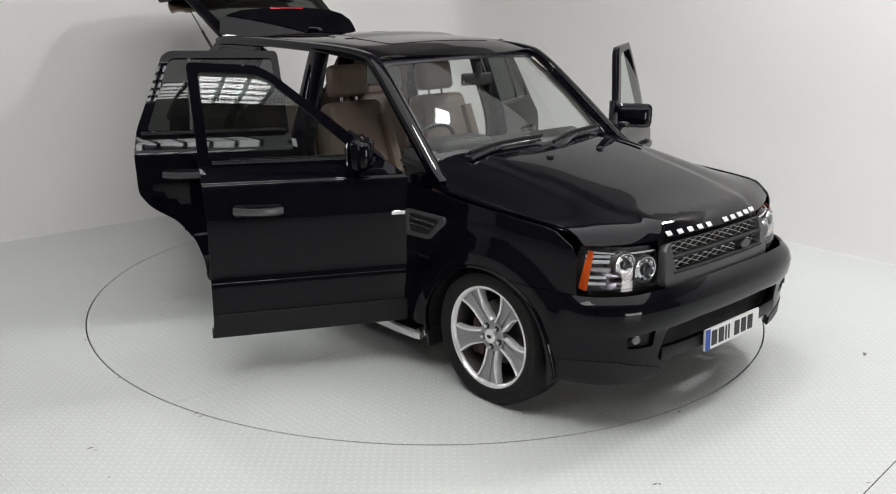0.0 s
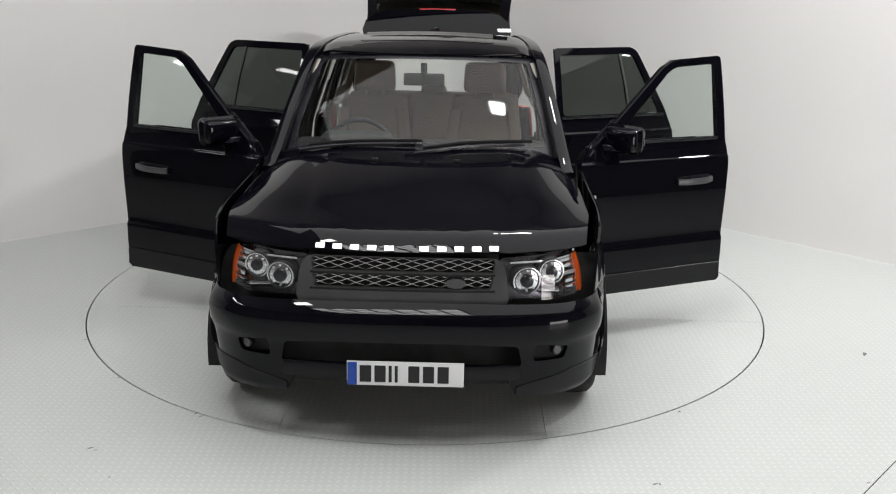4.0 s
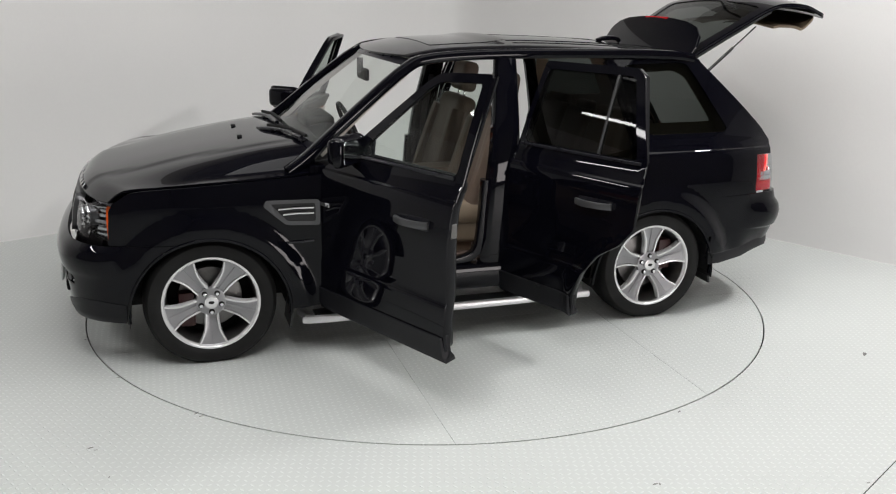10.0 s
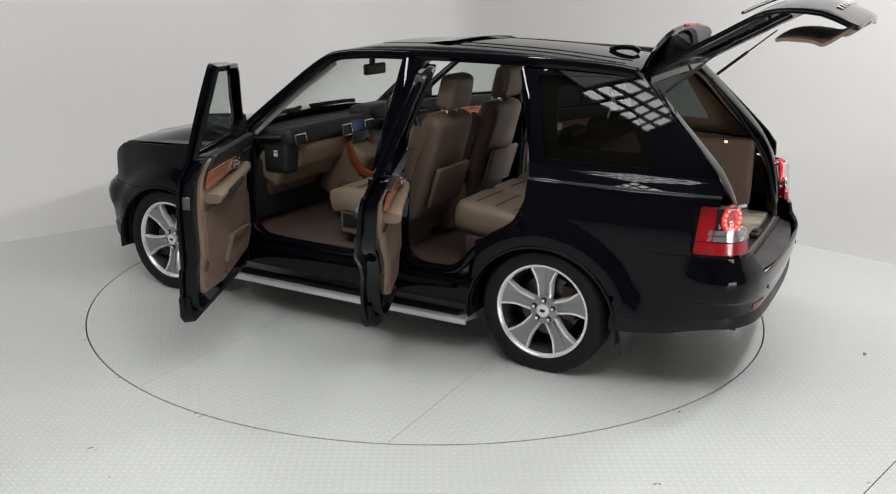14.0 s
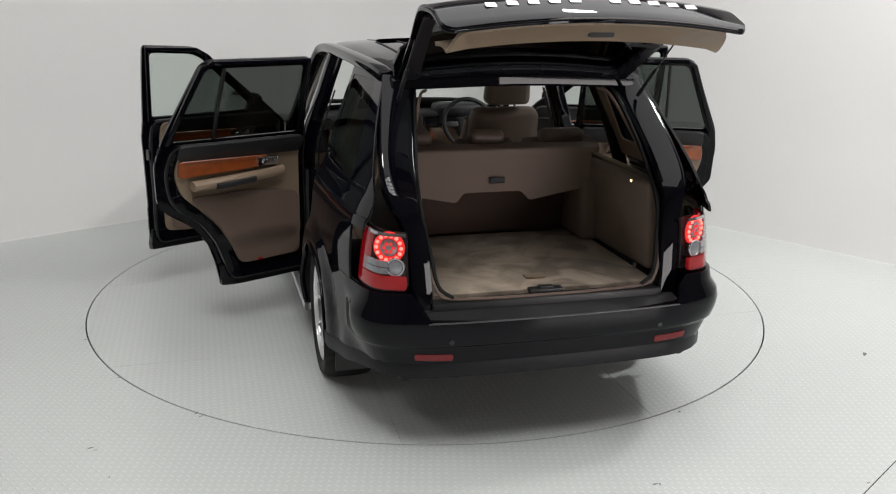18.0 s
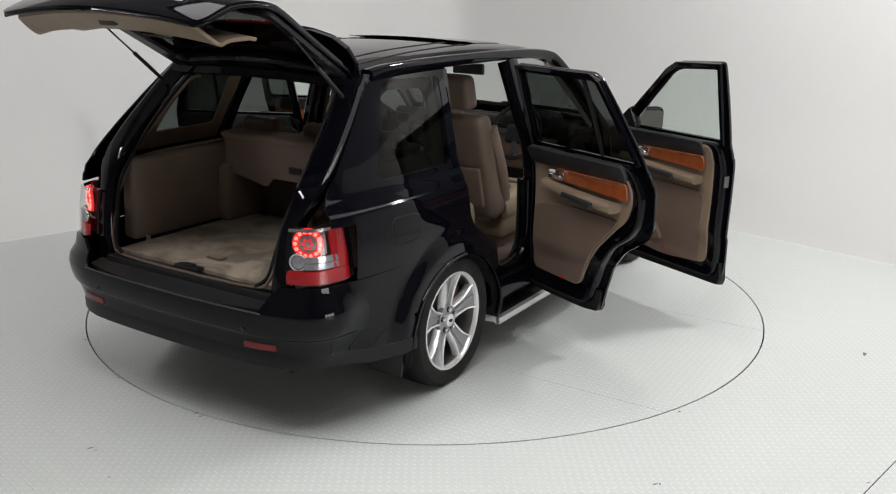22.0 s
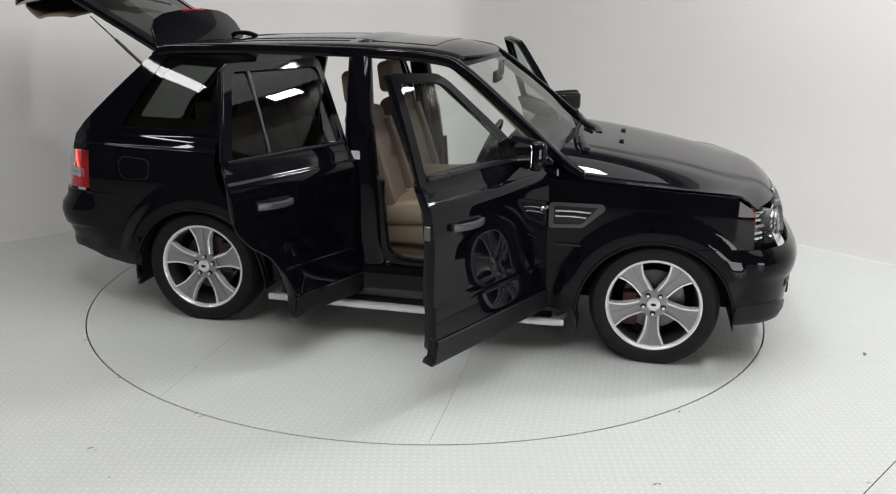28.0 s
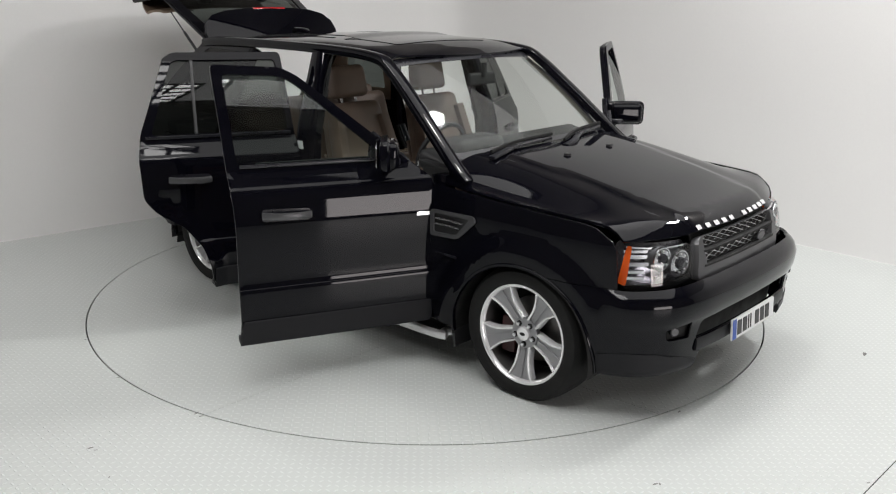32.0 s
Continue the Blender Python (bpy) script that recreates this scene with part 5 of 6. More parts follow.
def build_tailgate():
    at = tuple(GATE_HINGE)
    gx = spline([0.0, 0.2, 0.45, 0.68, 0.78, 0.9, 1.0, 1.1, 1.19], [-1.745, -1.895, -2.085, -2.26, -2.32, -2.365, -2.385, -2.383, -2.37])
    gz = spline([0.0, 0.2, 0.45, 0.68, 0.78, 0.9, 1.0, 1.1, 1.19], [1.665, 1.545, 1.39, 1.245, 1.165, 1.05, 0.95, 0.85, 0.763])

    def gate_fn(y, v):
        return (gx(v) + 0.05 * (y / 0.62) ** 2, y, gz(v))

    def off(o):
        def f(y, v):
            dx, dz = gx(v + 0.01) - gx(v - 0.01), gz(v + 0.01) - gz(v - 0.01)
            n = Vector((dz, 0, -dx)).normalized()
            p = Vector(gate_fn(y, v))
            return p + n * o
        return f
    W = [(-0.585, 0.0), (0.585, 0.0), (0.60, 0.4), (0.63, 0.74), (0.63, 1.11), (0.60, 1.15), (-0.60, 1.15), (-0.63, 1.11), (-0.63, 0.74), (-0.60, 0.4)]
    G = rounded([(-0.50, 0.10), (0.50, 0.10), (0.55, 0.66), (-0.55, 0.66)], 0.05)
    hint = (-1, 0, 0.4)
    g = part("tailgate", panel([rounded(W, 0.04), G], off(0.0), hint, 0.025, 0.05, 0.05, at), PAINT, car, "raised glossy black tailgate with dark rear window", Matrix.Translation(at) @ Matrix.Rotation(radians(GATE_OPEN), 4, "Y"))
    part("rear_window", panel([G], off(-0.006), hint, 0, 0.1, 0.1, at), PRIVACY, g, "dark privacy rear window")
    L = rounded([(-0.57, 0.70), (0.57, 0.70), (0.58, 1.07), (0.55, 1.138), (-0.55, 1.138), (-0.58, 1.07)], 0.04)
    part("inner_panel", panel([L], lambda y, v: off(-0.165 + 0.125 * sstep((v - 1.03) / 0.12))(y, v), (1, 0, -0.4), 0.015, 0.06, 0.06, at), LEATHER2, g, "beige inner tailgate trim")
    part("inner_frame", panel([rounded([(-0.57, 0.02), (0.57, 0.02), (0.60, 0.72), (-0.60, 0.72)], 0.04), G], off(-0.05), (1, 0, -0.4), 0.02, 0.06, 0.06, at), SATIN, g, "black inner window frame")
    rim = [Vector(off(-0.018)(y, v)) - Vector(at) for y, v in resample(rounded(W, 0.04), 0.07)]
    part("gate_edge", sweep(rim, 0.016, 0.012, (0, 1, 0.01), 8, smooth=0, closed=True), PAINT, g)
    sp = [(-0.60, 0.0), (-0.615, 0.07), (-0.59, 0.15), (-0.52, 0.205), (-0.4, 0.235), (-0.2, 0.25), (0, 0.254), (0.2, 0.25), (0.4, 0.235), (0.52, 0.205), (0.59, 0.15), (0.615, 0.07), (0.60, 0.0)]
    part("spoiler", panel([sp], lambda y, v: (-1.715 - v, y, 1.69 - 0.035 * (abs(y) / 0.62) ** 2 - 0.02 * v - 0.5 * v * v), (0, 0, 1), 0.022, 0.05, 0.05, at), PAINT, g, "glossy black roof spoiler")
    part("brake_lamp", rbox(0.02, 0.30, 0.02, 0.006, 2, tuple(Vector((-1.96, 0, 1.645)) - GATE_HINGE)), RED_LENS, g)
    for i in range(11):
        if i != 5:
            y = 0.42 - 0.84 * i / 10
            part("letter_block", rbox(0.004, 0.046, 0.034, 0.002, 1, (0, 0, 0)), BRIGHT, g, "", Matrix.Translation(Vector(off(0.003)(y, 1.015)) - Vector(at)) @ Matrix.Rotation(radians(-6), 4, "Y"))
    part("grab_slot", panel([rounded([(-0.30, 1.02), (-0.17, 1.02), (-0.17, 1.07), (-0.30, 1.07)], 0.01)], lambda y, v: off(-0.183 + 0.125 * sstep((v - 1.03) / 0.12))(y, v), (1, 0, -0.4), 0.004, 0.05, 0.05, at), DASH, g)
    part("gate_latch", rbox(0.05, 0.11, 0.06, 0.01, 2, tuple(Vector(off(-0.09)(-0.02, 1.07)) - Vector(at))), TRIM, g, "black tailgate latch")
    part("wiper", sweep([Vector(off(0.03)(y, v)) - Vector(at) for y, v in ((0.0, 0.70), (0.2, 0.60), (0.42, 0.56))], 0.015, 0.015), TRIM, g, "black rear wiper")
    for k in (-1, 1):
        a = Vector((-1.87, k * 0.61, 1.545))
        b = Vector((-2.204, k * 0.61, 1.83))
        mid = a + (b - a) * 0.52
        r = part("gas_strut", sweep([a, mid], 0.02, 0.02, (0, 1, 0), 10, 2, smooth=0), TRIM, car, "black gas strut")
        part("rod", sweep([mid, b], 0.009, 0.009, (0, 1, 0), 8, 2, smooth=0), SATIN, r)
        part("opening_trim", sweep([(-1.75, k * 0.45, 1.568), (-1.80, k * 0.492, 1.54), (-1.97, k * 0.555, 1.35), (-2.12, k * 0.578, 1.19), (-2.24, k * 0.572, 1.0), (-2.30, k * 0.56, 0.84), (-2.325, k * 0.53, 0.75), (-2.335, k * 0.47, 0.712), (-2.34, k * 0.2, 0.703), (-2.34, 0, 0.702)], 0.014, 0.014, (-1, 0, 0.4), 8), DOOR_LOW, car, "brown edge of the load opening")
        # rear doorway posts round the load opening
        part("d_pillar", sweep([(-1.72, k * 0.585, 1.61), (-1.88, k * 0.625, 1.455), (-2.06, k * 0.66, 1.275), (-2.18, k * 0.66, 1.14), (-2.25, k * 0.622, 1.0), (-2.29, k * 0.604, 0.82), (-2.31, k * 0.594, 0.65)], lambda t: 0.165 - 0.065 * sstep((t - 0.42) / 0.2), 0.07, (-1, 0, 0.4), 12, power=5), PAINT, car, "gloss black load opening post")
        part("opening_seal", sweep([(-1.76, k * 0.51, 1.58), (-1.93, k * 0.545, 1.42), (-2.10, k * 0.575, 1.22), (-2.22, k * 0.575, 1.06), (-2.28, k * 0.55, 0.9), (-2.32, k * 0.525, 0.77), (-2.335, k * 0.46, 0.715)], 0.016, 0.02, (-1, 0, 0.4), 8), RUBBER, car)
    part("opening_header", sweep([(-1.745, -0.62, 1.60), (-1.765, 0, 1.618), (-1.745, 0.62, 1.60)], 0.10, 0.06, n=10), PAINT, car, "gloss black header over the load opening")


build_tailgate()


# ---- wheels ----
def build_wheel(m):
    w = hub("wheel", car, m)
    # axis along local z, outer face towards +z
    prof = [(0.262, -0.13), (0.30, -0.137), (0.335, -0.132), (0.356, -0.11), (0.363, -0.06), (0.3635, 0.0), (0.363, 0.06), (0.356, 0.11), (0.335, 0.132), (0.30, 0.137), (0.274, 0.128), (0.262, 0.115)]
    bm = bmesh.new()
    n = 72
    rings = [[bm.verts.new((r * math.cos(2 * math.pi * k / n), r * math.sin(2 * math.pi * k / n), z)) for r, z in prof] for k in range(n)]
    for k in range(n):
        a, b = rings[k], rings[(k + 1) % n]
        for j in range(len(prof) - 1):
            bm.faces.new((a[j], b[j], b[j + 1], a[j + 1]))
    bmesh.ops.recalc_face_normals(bm, faces=bm.faces[:])
    for v in bm.verts:
        # the tyre is flat where it carries the car
        v.co.y = max(-HUB_Z, min(HUB_Z, v.co.y))
    part("tyre", bm, RUBBER, w, "low-profile black road tyre")
    prof = [(0.27, 0.117), (0.266, 0.123), (0.257, 0.123), (0.25, 0.116), (0.247, 0.10), (0.262, 0.095), (0.27, 0.117)]
    bm = bmesh.new()
    rings = [[bm.verts.new((r * math.cos(2 * math.pi * k / n), r * math.sin(2 * math.pi * k / n), z)) for r, z in prof] for k in range(n)]
    for k in range(n):
        a, b = rings[k], rings[(k + 1) % n]
        for j in range(len(prof) - 1):
            bm.faces.new((a[j], b[j], b[j + 1], a[j + 1]))
    bmesh.ops.recalc_face_normals(bm, faces=bm.faces[:])
    rim = part("rim", bm, BRIGHT, w, "bright alloy rim")
    bm = bmesh.new()
    prof = [(0.25, 0.10), (0.243, 0.06), (0.238, 0.02), (0.236, -0.11), (0.25, -0.13)]
    rings = [[bm.verts.new((r * math.cos(2 * math.pi * k / n), r * math.sin(2 * math.pi * k / n), z)) for r, z in prof] for k in range(n)]
    for k in range(n):
        a, b = rings[k], rings[(k + 1) % n]
        for j in range(len(prof) - 1):
            bm.faces.new((a[j], b[j], b[j + 1], a[j + 1]))
    # darker metal than the rim: the shade between the spokes put into colour
    part("barrel", bm, STEEL, rim, "inner barrel in darker metal for shade")
    half = spline([0.03, 0.075, 0.12, 0.16, 0.20, 0.235, 0.256], [0.024, 0.035, 0.038, 0.043, 0.057, 0.075, 0.088])
    hgt = spline([0.03, 0.08, 0.15, 0.21, 0.256], [0.075, 0.082, 0.094, 0.104, 0.112])

    def spoke(r0, r1, a0, b0, a1, b1, dz, thick):
        # an outline between two lines a * half width + b
        rs = np.linspace(r0, r1, 12)
        out = [(a1 * half(r) + b1, r) for r in rs] + [(a0 * half(r) + b0, r) for r in rs[::-1]]
        return panel([out], lambda u, r: (u, r, hgt(r) + dz - 0.006 * math.cos(min(1.5, abs(u) / max(0.01, half(r)) * 1.5))), (0, 0, 1), thick, 0.014, 0.02)
    data = spoke(0.03, 0.253, -1, 0.011, 1, -0.011, -0.004, 0.035)
    ridge = spoke(0.07, 0.245, 0, -0.006, 0, 0.006, 0.002, 0.01)
    le, ri = spoke(0.055, 0.256, 1, -0.0095, 1, 0, 0.007, 0.045), spoke(0.055, 0.256, -1, 0, -1, 0.0095, 0.007, 0.045)
    nut = bpy.data.meshes.new("nut")
    b = cyl(0.0105, 0.022, 6, bev=0.002)
    b.to_mesh(nut)
    b.free()
    ringm = bpy.data.meshes.new("nut_seat")
    b = cyl(0.0155, 0.012, 16)
    b.to_mesh(ringm)
    b.free()
    for k in range(5):
        rot = pose(0, 0, 0, 0, 0, 72 * k)
        sp = part("spoke", data, SILVER, w, "grey-silver alloy spoke with bright edges", rot)
        part("spoke_edge", le, BRIGHT, sp)
        part("spoke_edge", ri, BRIGHT, sp)
        part("spoke_ridge", ridge, SILVER, sp)
        rot2 = pose(0, 0, 0, 0, 0, 72 * k) @ Matrix.Translation((0, 0.058, 0.093))
        part("lug_nut", nut, CHROME, w, "", rot2)
        part("nut_seat", ringm, LINER, w, "", rot2 @ Matrix.Translation((0, 0, -0.01)))
    part("hub_disc", cyl(0.082, 0.03, 40, (0, 0, 0.072), bev=0.008), SILVER, w, "silver centre of the wheel")
    cap = part("hub_cap", cyl(0.037, 0.03, 28, (0, 0, 0.089), bev=0.006), BRIGHT, w, "silver hub cap with small oval badge")
    oval = cyl(0.016, 0.004, 20, (0, 0, 0.105))
    bmesh.ops.scale(oval, vec=(1, 0.55, 1), verts=oval.verts[:])
    part("oval_badge", oval, LINER, cap)
    part("brake_disc", cyl(0.175, 0.03, 48, (0, 0, -0.02), bev=0.004), STEEL, w, "worn steel brake disc")
    part("brake_caliper", rbox(0.09, 0.20, 0.10, 0.02, 2, (0.13, 0.05, 0.005)), CALIPER, w, "red brake caliper")
    part("wheel_back", cyl(0.236, 0.01, 40, (0, 0, -0.10)), LINER, w)
    return w


wl = build_wheel(Matrix.Translation((AXLE, 0.815, HUB_Z)) @ Euler((radians(-90), 0, 0)).to_matrix().to_4x4())
copy_thing(wl, Matrix.Translation((-AXLE, 0.815, HUB_Z)) @ Euler((radians(-90), 0, 0)).to_matrix().to_4x4() @ Matrix.Rotation(math.pi, 4, "Z"))
copy_thing(wl, Matrix.Translation((AXLE, -0.815, HUB_Z)) @ Euler((radians(-90), 0, radians(180))).to_matrix().to_4x4())
copy_thing(wl, Matrix.Translation((-AXLE, -0.815, HUB_Z)) @ Euler((radians(-90), 0, radians(180))).to_matrix().to_4x4() @ Matrix.Rotation(math.pi, 4, "Z"))


# ---- cabin ----
def build_seat(s):
    seat = hub("front_seat", car, pose(-0.125, s * 0.385, 0))
    part("cushion", rbox(0.56, 0.34, 0.16, 0.06, 4, (0.09, 0, 0.69), (0, -6, 0)), LIT_LEATHER, seat, "almond leather seat cushion")
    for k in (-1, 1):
        part("cushion_bolster", sweep([(-0.16, k * 0.205, 0.69), (0.05, k * 0.21, 0.705), (0.25, k * 0.205, 0.725), (0.345, k * 0.19, 0.70)], 0.13, 0.155, (0, 0, 1), 12, 3), LIT_LEATHER, seat, "raised almond leather cushion bolster")
    for k in range(4):
        part("stitched_seam", sweep([(-0.08 + 0.1 * k, -0.14, 0.757 + 0.0105 * k), (-0.08 + 0.1 * k, 0.14, 0.757 + 0.0105 * k)], 0.004, 0.024, smooth=0, n=6), LIT_LEATHER, seat)
    part("seat_base", rbox(0.46, 0.50, 0.16, 0.03, 3, (0.06, 0, 0.58)), LIT_LEATHER, seat, "beige seat base with switch panel")
    part("switch_panel", rbox(0.12, 0.014, 0.085, 0.02, 3, (0.2, s * 0.256, 0.60)), DASH, seat, "dark seat switch panel")
    part("seat_plinth", rbox(0.36, 0.42, 0.10, 0.02, 2, (0.04, 0, 0.475)), LEATHER2, seat)
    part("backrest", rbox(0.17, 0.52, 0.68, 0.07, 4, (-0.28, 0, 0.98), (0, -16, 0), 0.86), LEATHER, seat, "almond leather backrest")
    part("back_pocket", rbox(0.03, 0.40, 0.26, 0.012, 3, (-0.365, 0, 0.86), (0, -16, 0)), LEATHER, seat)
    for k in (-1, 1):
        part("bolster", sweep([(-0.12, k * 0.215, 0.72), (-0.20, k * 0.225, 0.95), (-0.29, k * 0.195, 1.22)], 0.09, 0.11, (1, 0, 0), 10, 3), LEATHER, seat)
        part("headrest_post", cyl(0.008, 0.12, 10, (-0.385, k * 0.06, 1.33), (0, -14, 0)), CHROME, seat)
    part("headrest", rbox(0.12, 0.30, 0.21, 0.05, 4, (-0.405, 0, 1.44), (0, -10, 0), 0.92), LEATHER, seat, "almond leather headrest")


def build_cabin():
    for s in (1, -1):
        build_seat(s)
    bench = hub("rear_seat", car)
    for y, w in ((-0.44, 0.46), (0.0, 0.36), (0.44, 0.46)):
        part("cushion", rbox(0.52, w, 0.20, 0.09, 4, (-0.92, y, 0.715), (0, -7, 0)), LIT_LEATHER, bench, "almond leather rear cushion")
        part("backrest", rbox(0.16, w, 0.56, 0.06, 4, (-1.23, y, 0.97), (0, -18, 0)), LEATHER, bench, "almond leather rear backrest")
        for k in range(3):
            part("cushion_pleat", sweep([(-1.05 + 0.12 * k, y - w * 0.4, 0.806 + 0.0145 * k), (-1.05 + 0.12 * k, y + w * 0.4, 0.808 + 0.0145 * k)], 0.004, 0.01, smooth=0, n=6), LIT_LEATHER, bench)
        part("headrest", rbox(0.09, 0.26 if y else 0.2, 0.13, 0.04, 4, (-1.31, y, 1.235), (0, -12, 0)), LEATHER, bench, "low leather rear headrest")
    part("bench_base", rbox(0.42, 1.34, 0.22, 0.02, 2, (-0.97, 0, 0.52)), CARPET, bench)
    part("carpet", sweep([(0.86, 0, 0.80), (0.80, 0, 0.55), (0.68, 0, 0.435), (0.4, 0, 0.425), (-0.9, 0, 0.425)], 1.52, 0.03, (0, 0, 1)), CARPET, car, "brown cabin carpet")
    # dashboard and console
    d = part("dashboard", join(rbox(0.30, 1.50, 0.12, 0.05, 4, (0.60, 0, 1.085), (0, 12, 0)), rbox(0.2, 1.46, 0.10, 0.03, 3, (0.74, 0, 1.09)), rbox(0.2, 0.13, 0.24, 0.04, 3, (0.585, 0.685, 0.985)), rbox(0.2, 0.13, 0.24, 0.04, 3, (0.585, -0.685, 0.985))), DASH, car, "dark dashboard with beige lower half")
    part("lower_dash", rbox(0.22, 1.46, 0.22, 0.06, 3, (0.66, 0, 0.90), (0, -26, 0)), LEATHER2, d, "beige leather lower dashboard")
    part("glove_box", rbox(0.16, 0.56, 0.22, 0.05, 3, (0.74, 0.42, 0.78), (0, -32, 0)), LEATHER, d)
    part("dash_pad", rbox(0.20, 1.23, 0.17, 0.045, 3, (0.57, 0, 0.985), (0, -14, 0)), LEATHER2, d, "beige leather middle dashboard pad")
    for y in (-0.66, -0.14, 0.14, 0.66):
        v = part("air_vent", sweep([(-0.008, -0.055, -0.036), (-0.008, 0.055, -0.036), (-0.008, 0.055, 0.036), (-0.008, -0.055, 0.036)], 0.009, 0.012, (1, 0, 0), 8, smooth=0, closed=True), CHROME, d, "square chrome air vent", pose(0.448, y, 1.085, 0, 14, 0))
        part("vent_throat", rbox(0.012, 0.10, 0.066, 0.004, 1), INK, v)
        for k in (-1, 0, 1):
            part("slat", rbox(0.012, 0.098, 0.004, 0.001, 1, (-0.006, 0, 0.016 * k)), DASH, v)
    part("display", rbox(0.02, 0.17, 0.10, 0.008, 2, (0.462, 0, 1.095), (0, 14, 0)), INK, d)
    part("display_picture", rbox(0.004, 0.15, 0.075, 0.002, 1, (0.4505, 0, 1.10), (0, 14, 0)), SCREEN_BLUE, d, "lit blue navigation screen")
    lb = part("dash_label", rbox(0.03, 0.002, 0.04, 0, 1, (0.575, 0.752, 1.0)), WHITE, d, "small white paper label")
    part("ink_bar", rbox(0.018, 0.002, 0.006, 0, 1, (0.575, 0.7535, 1.006)), INK, lb)
    part("instrument_hood", rbox(0.20, 0.42, 0.12, 0.05, 3, (0.55, -0.385, 1.15)), DASH, d)
    c = part("centre_console", join(rbox(0.95, 0.26, 0.30, 0.05, 3, (0.10, 0, 0.62)), rbox(0.30, 0.26, 0.42, 0.05, 3, (0.50, 0, 0.78), (0, -24, 0))), LEATHER2, car, "beige centre console with wood edging")
    for k in (-1, 1):
        part("wood_edge", sweep([(0.44, k * 0.125, 1.0), (0.40, k * 0.135, 0.90), (0.30, k * 0.145, 0.81), (0.12, k * 0.145, 0.785), (-0.12, k * 0.14, 0.785)], 0.03, 0.055, n=10), WOOD, c, "polished cherry wood console edge")
    part("console_top", rbox(0.44, 0.22, 0.03, 0.01, 2, (0.14, 0, 0.785)), INK, c)
    part("console_trim", sweep([(0.36, 0.1, 0.802), (0.1, 0.105, 0.803), (-0.06, 0.1, 0.803), (-0.06, -0.1, 0.803), (0.1, -0.105, 0.803), (0.36, -0.1, 0.802)], 0.01, 0.01, smooth=3), CHROME, c)
    part("gear_lever", join(cyl(0.012, 0.12, 12, (0.22, 0, 0.85)), rbox(0.06, 0.05, 0.05, 0.02, 3, (0.22, 0, 0.91))), DASH, c, "black gear selector")
    part("armrest_lid", rbox(0.34, 0.24, 0.10, 0.035, 3, (-0.20, 0, 0.83)), LEATHER, c, "leather centre armrest")
    part("radio_panel", rbox(0.02, 0.19, 0.16, 0.01, 2, (0.44, 0, 0.98), (0, -14, 0)), GREY, c)
    # steering wheel on the car's right
    sw = part("steering_wheel", sweep([(0, 0.185 * math.cos(a), 0.185 * math.sin(a)) for a in np.linspace(0, 2 * math.pi, 33)[:-1]], 0.03, 0.03, (1, 0, 0), 10, 2.2, 0, closed=True), DASH, car, "dark leather steering wheel", pose(0.31, -0.385, 1.09, 0, 24, 0))
    part("airbag_boss", rbox(0.06, 0.17, 0.13, 0.03, 3, (0.03, 0, -0.01)), DASH, sw)
    for a in (0, 180, 270):
        part("wheel_spoke", rbox(0.02, 0.12, 0.04, 0.008, 2, (0.015, 0.115, 0)), GREY, sw, "", pose(0, 0, 0, a, 0, 0))
    part("column", cyl(0.05, 0.22, 20, (0.14, 0, 0), (0, 90, 0)), DASH, sw)
    part("rear_view_mirror", join(rbox(0.03, 0.25, 0.075, 0.015, 3, (0.30, 0, 1.50)), cyl(0.02, 0.09, 12, (0.32, 0, 1.555))), DASH, car, "black rear-view mirror")
    for s in (1, -1):
        part("pillar_trim", sweep([(0.72, s * 0.765, 1.12), (0.44, s * 0.715, 1.37), (0.16, s * 0.66, 1.59)], 0.022, 0.03, n=8), HEADLINER, car, "pale windscreen pillar trim")
    for y0, y1, x0, x1 in ((-0.66, -0.02, 0.93, 0.86), (-0.02, 0.60, 0.97, 0.80)):
        w = part("wiper", sweep([(x0, y0, 1.165), (x0 - 0.02, y0 + 0.12, 1.18), ((x0 + x1) / 2 - 0.02, (y0 + y1) / 2, 1.192), (x1, y1, 1.198)], lambda t: 0.045 - 0.02 * t, 0.02), SATIN, car, "satin black windscreen wiper")
        part("blade", sweep([(x0 - 0.045, y0 + 0.05, 1.188), ((x0 + x1) / 2 - 0.05, (y0 + y1) / 2, 1.207), (x1 - 0.02, y1 + 0.04, 1.213)], 0.016, 0.02), RUBBER, w)
    # load space
    part("load_floor", rbox(0.97, 1.12, 0.05, 0.01, 2, (-1.80, 0, 0.69)), LOAD_CARPET, car, "worn beige carpeted load floor")
    part("load_sill", rbox(0.075, 1.12, 0.07, 0.014, 2, (-2.322, 0, 0.664)), TRIM, car, "black plastic sill of the load opening")
    part("load_handle", rbox(0.05, 0.10, 0.012, 0.005, 2, (-2.13, 0.0, 0.724)), LEATHER2, car, "brass floor hatch handle")
    part("load_latch", join(rbox(0.05, 0.16, 0.02, 0.006, 2, (-2.305, 0.01, 0.715)), rbox(0.03, 0.07, 0.012, 0.004, 2, (-2.305, 0.01, 0.729))), TRIM, car, "black load sill latch")
    for s in (1, -1):
        t = part("load_side_trim", join(rbox(0.84, 0.10, 0.44, 0.03, 3, (-1.73, s * 0.605, 0.94), (s * 4, 0, s * -2)), rbox(0.30, 0.16, 0.34, 0.05, 3, (-1.42, s * 0.56, 0.88))), LOAD_SIDE, car, "brown carpeted load side lining")
        part("trim_ledge", sweep([(-1.38, s * 0.60, 1.165), (-1.9, s * 0.62, 1.155), (-2.10, s * 0.63, 1.13)], 0.05, 0.03, n=8), LEATHER2, t)
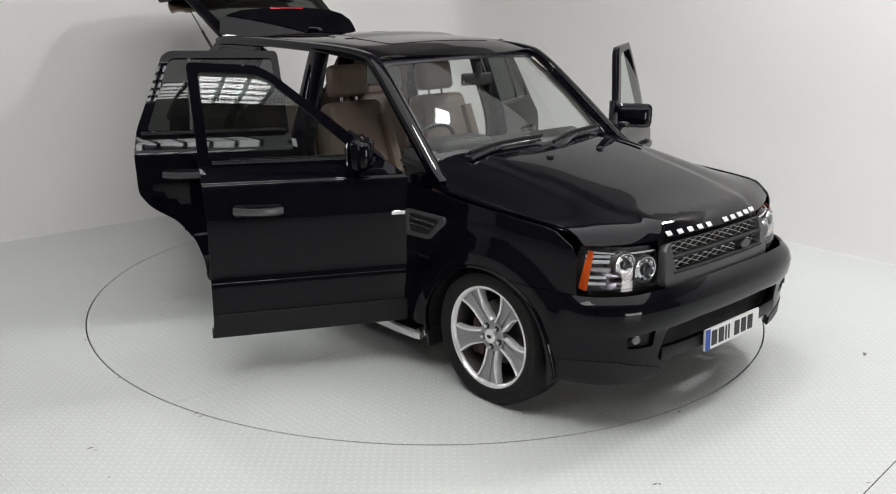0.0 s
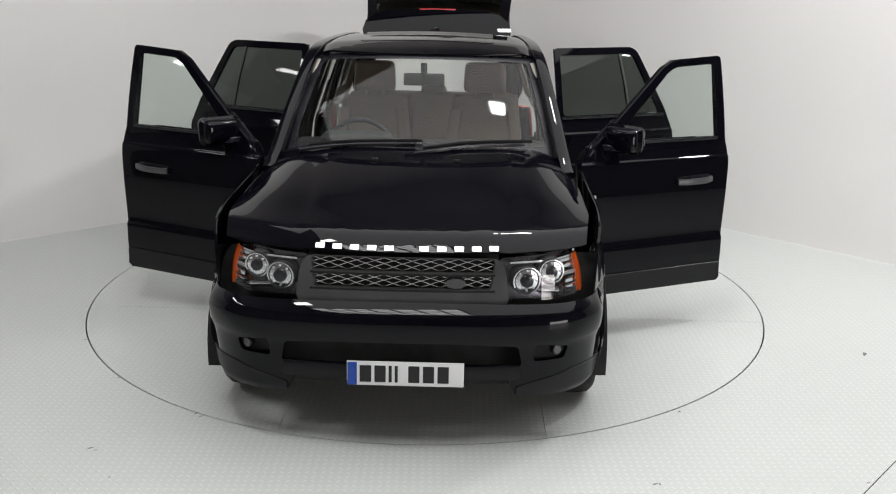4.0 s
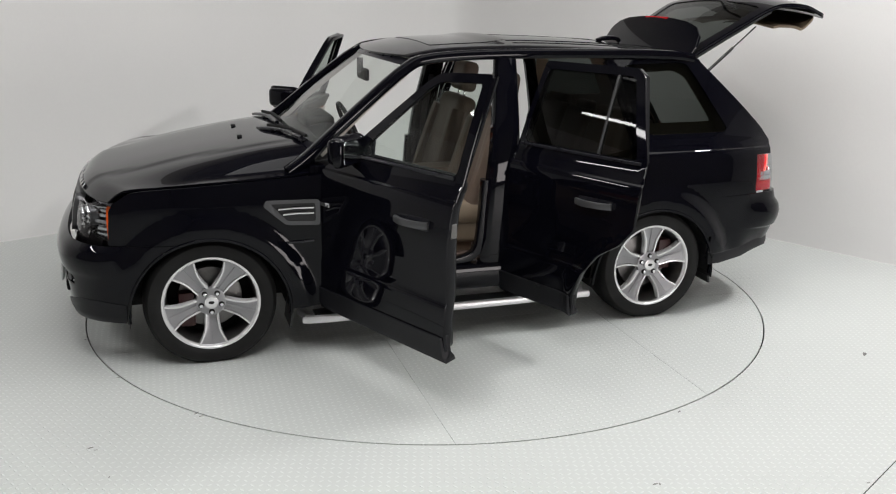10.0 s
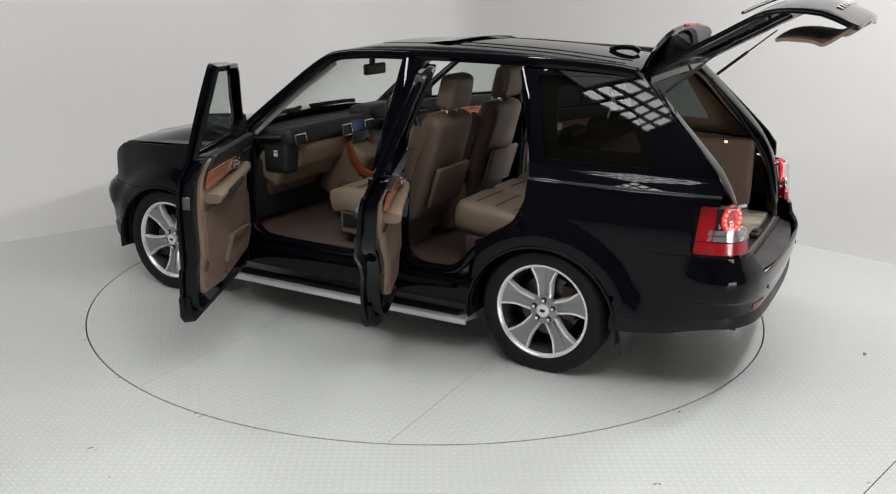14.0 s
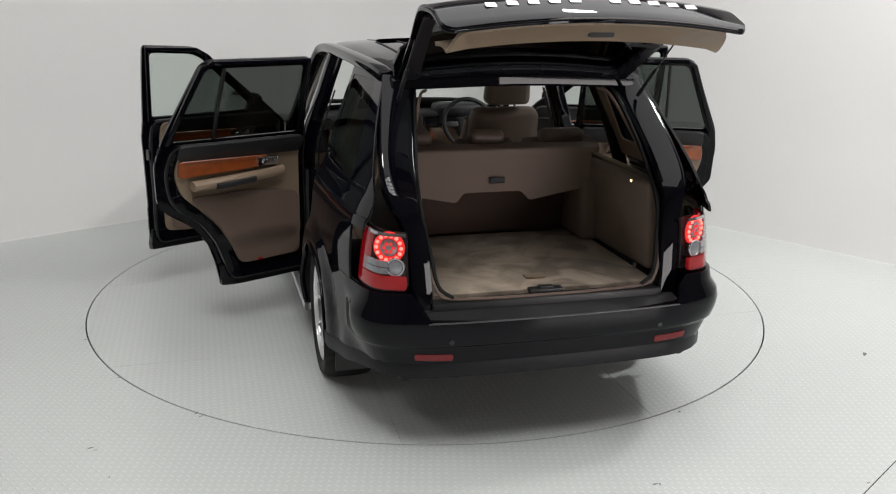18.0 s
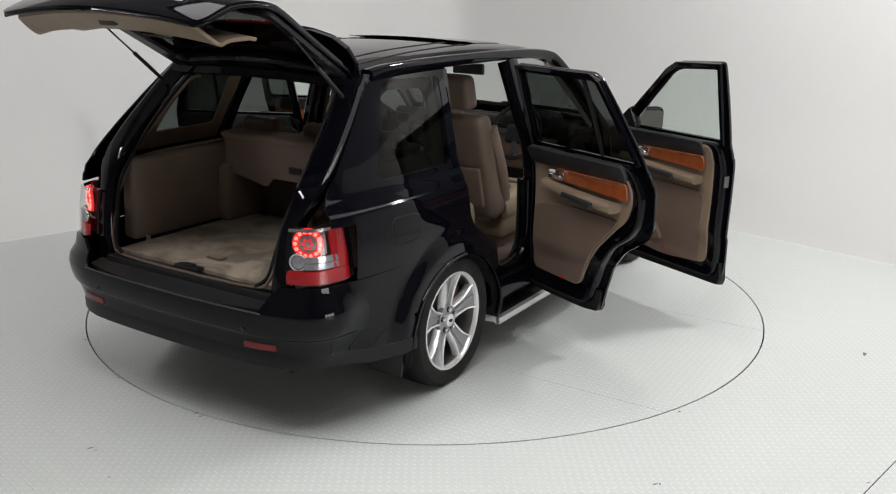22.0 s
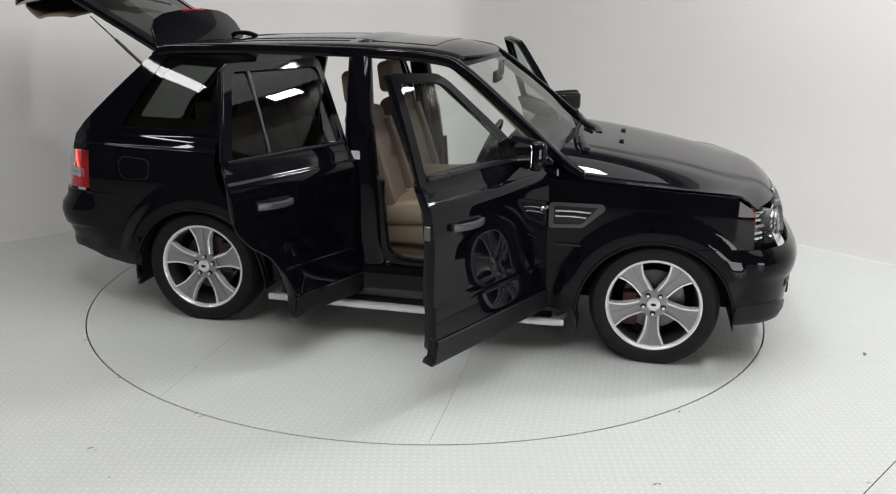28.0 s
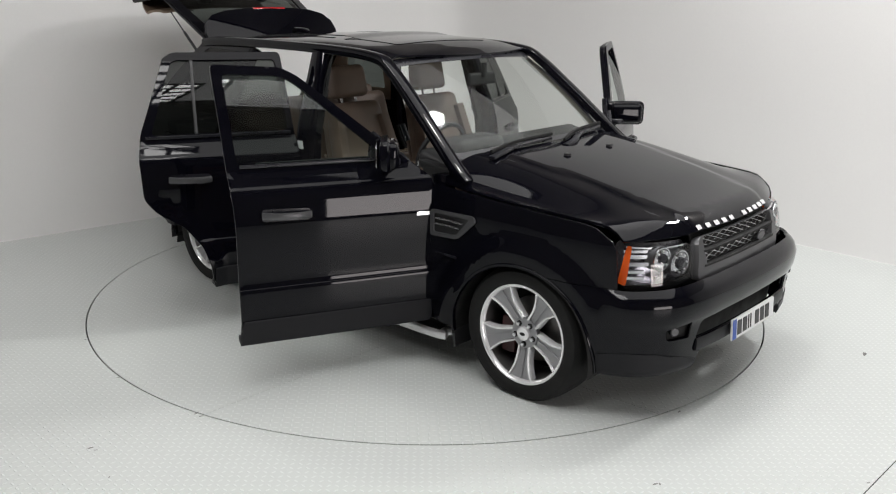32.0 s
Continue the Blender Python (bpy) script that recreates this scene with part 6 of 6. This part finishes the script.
        part("tie_hook", rbox(0.03, 0.012, 0.03, 0.004, 1, (-2.1, s * 0.545, 0.73)), CHROME, t)
        part("quarter_trim", panel([rounded([(-1.27, 1.15), (-1.2, 1.61), (-1.68, 1.62), (-1.76, 1.58), (-2.06, 1.25), (-2.08, 1.15)], 0.03), rounded([(-1.36, 1.24), (-1.30, 1.545), (-1.58, 1.555), (-1.66, 1.52), (-1.82, 1.24)], 0.03)], side_fn(s, -0.06), (0, -s, 0), 0.012, 0.06, 0.06), LEATHER2, car, "beige rear pillar trim")
    part("load_lamp", rbox(0.024, 0.012, 0.016, 0.004, 1, (-1.98, -0.555, 1.135)), glow("warm_lamp", (1.0, 0.6, 0.35), 2.5), car, "small warm load space lamp")
    cv = part("load_cover", join(rbox(0.20, 1.14, 0.03, 0.01, 2, (-1.42, 0, 1.215)), rbox(0.02, 1.10, 0.03, 0.006, 2, (-1.515, 0, 1.21))), COVER, car, "brown roller load cover with hanging flap")
    part("flap", panel([rounded([(-0.54, 1.205), (0.54, 1.205), (0.54, 1.01), (0.22, 0.946), (0.18, 1.0), (-0.14, 1.0), (-0.19, 0.946), (-0.54, 1.01)], 0.02)], lambda y, z: (-1.52, y, z), (-1, 0, 0), 0.01, 0.1), COVER, cv)
    part("pull_handle", rbox(0.012, 0.085, 0.035, 0.005, 2, (-1.53, 0.0, 1.065)), DASH, cv)
    part("seat_back_carpet", rbox(0.03, 1.26, 0.44, 0.01, 2, (-1.30, 0, 0.92), (0, -14, 0)), CARPET, car)


build_cabin()


# ---- what moves: the turntable turns clockwise and carries the car ----
TURN = [(0.0, -48.26), (0.5, -51.5), (1.0, -56.73), (1.5, -62.53), (2.0, -68.69), (2.5, -74.55), (3.0, -80.7), (3.5, -86.47), (4.5, -98.36), (5.5, -110.25),
        (6.0, -116.33), (7.0, -128.04), (8.0, -139.79), (9.0, -151.41), (10.0, -163.13), (11.0, -174.9), (12.0, -186.48),
        (13.0, -197.86), (14.0, -209.19), (15.0, -220.65), (16.0, -232.05), (17.0, -243.75), (18.0, -255.77), (19.0, -267.71),
        (20.0, -279.65), (21.0, -291.45), (22.0, -303.1), (23.0, -314.75), (24.0, -326.4), (25.0, -337.86), (25.5, -343.5), (26.5, -355.35),
        (27.5, -367.23), (28.0, -373.18), (29.0, -384.87), (29.5, -390.62), (30.0, -396.35), (30.5, -400.1), (31.0, -402.16), (31.5, -402.63), (32.0, -402.63)]


def motions():
    curve = spline([t for t, _ in TURN], [a for _, a in TURN])
    times = [k * 0.25 for k in range(129)]
    walk(turntable, [(t, pose(0, 0, 0, 0, 0, curve(t))) for t in times])
    walk(car, [(t, pose(0, 0, 0, 0, 0, curve(t)) @ ON_TABLE) for t in times])


motions()
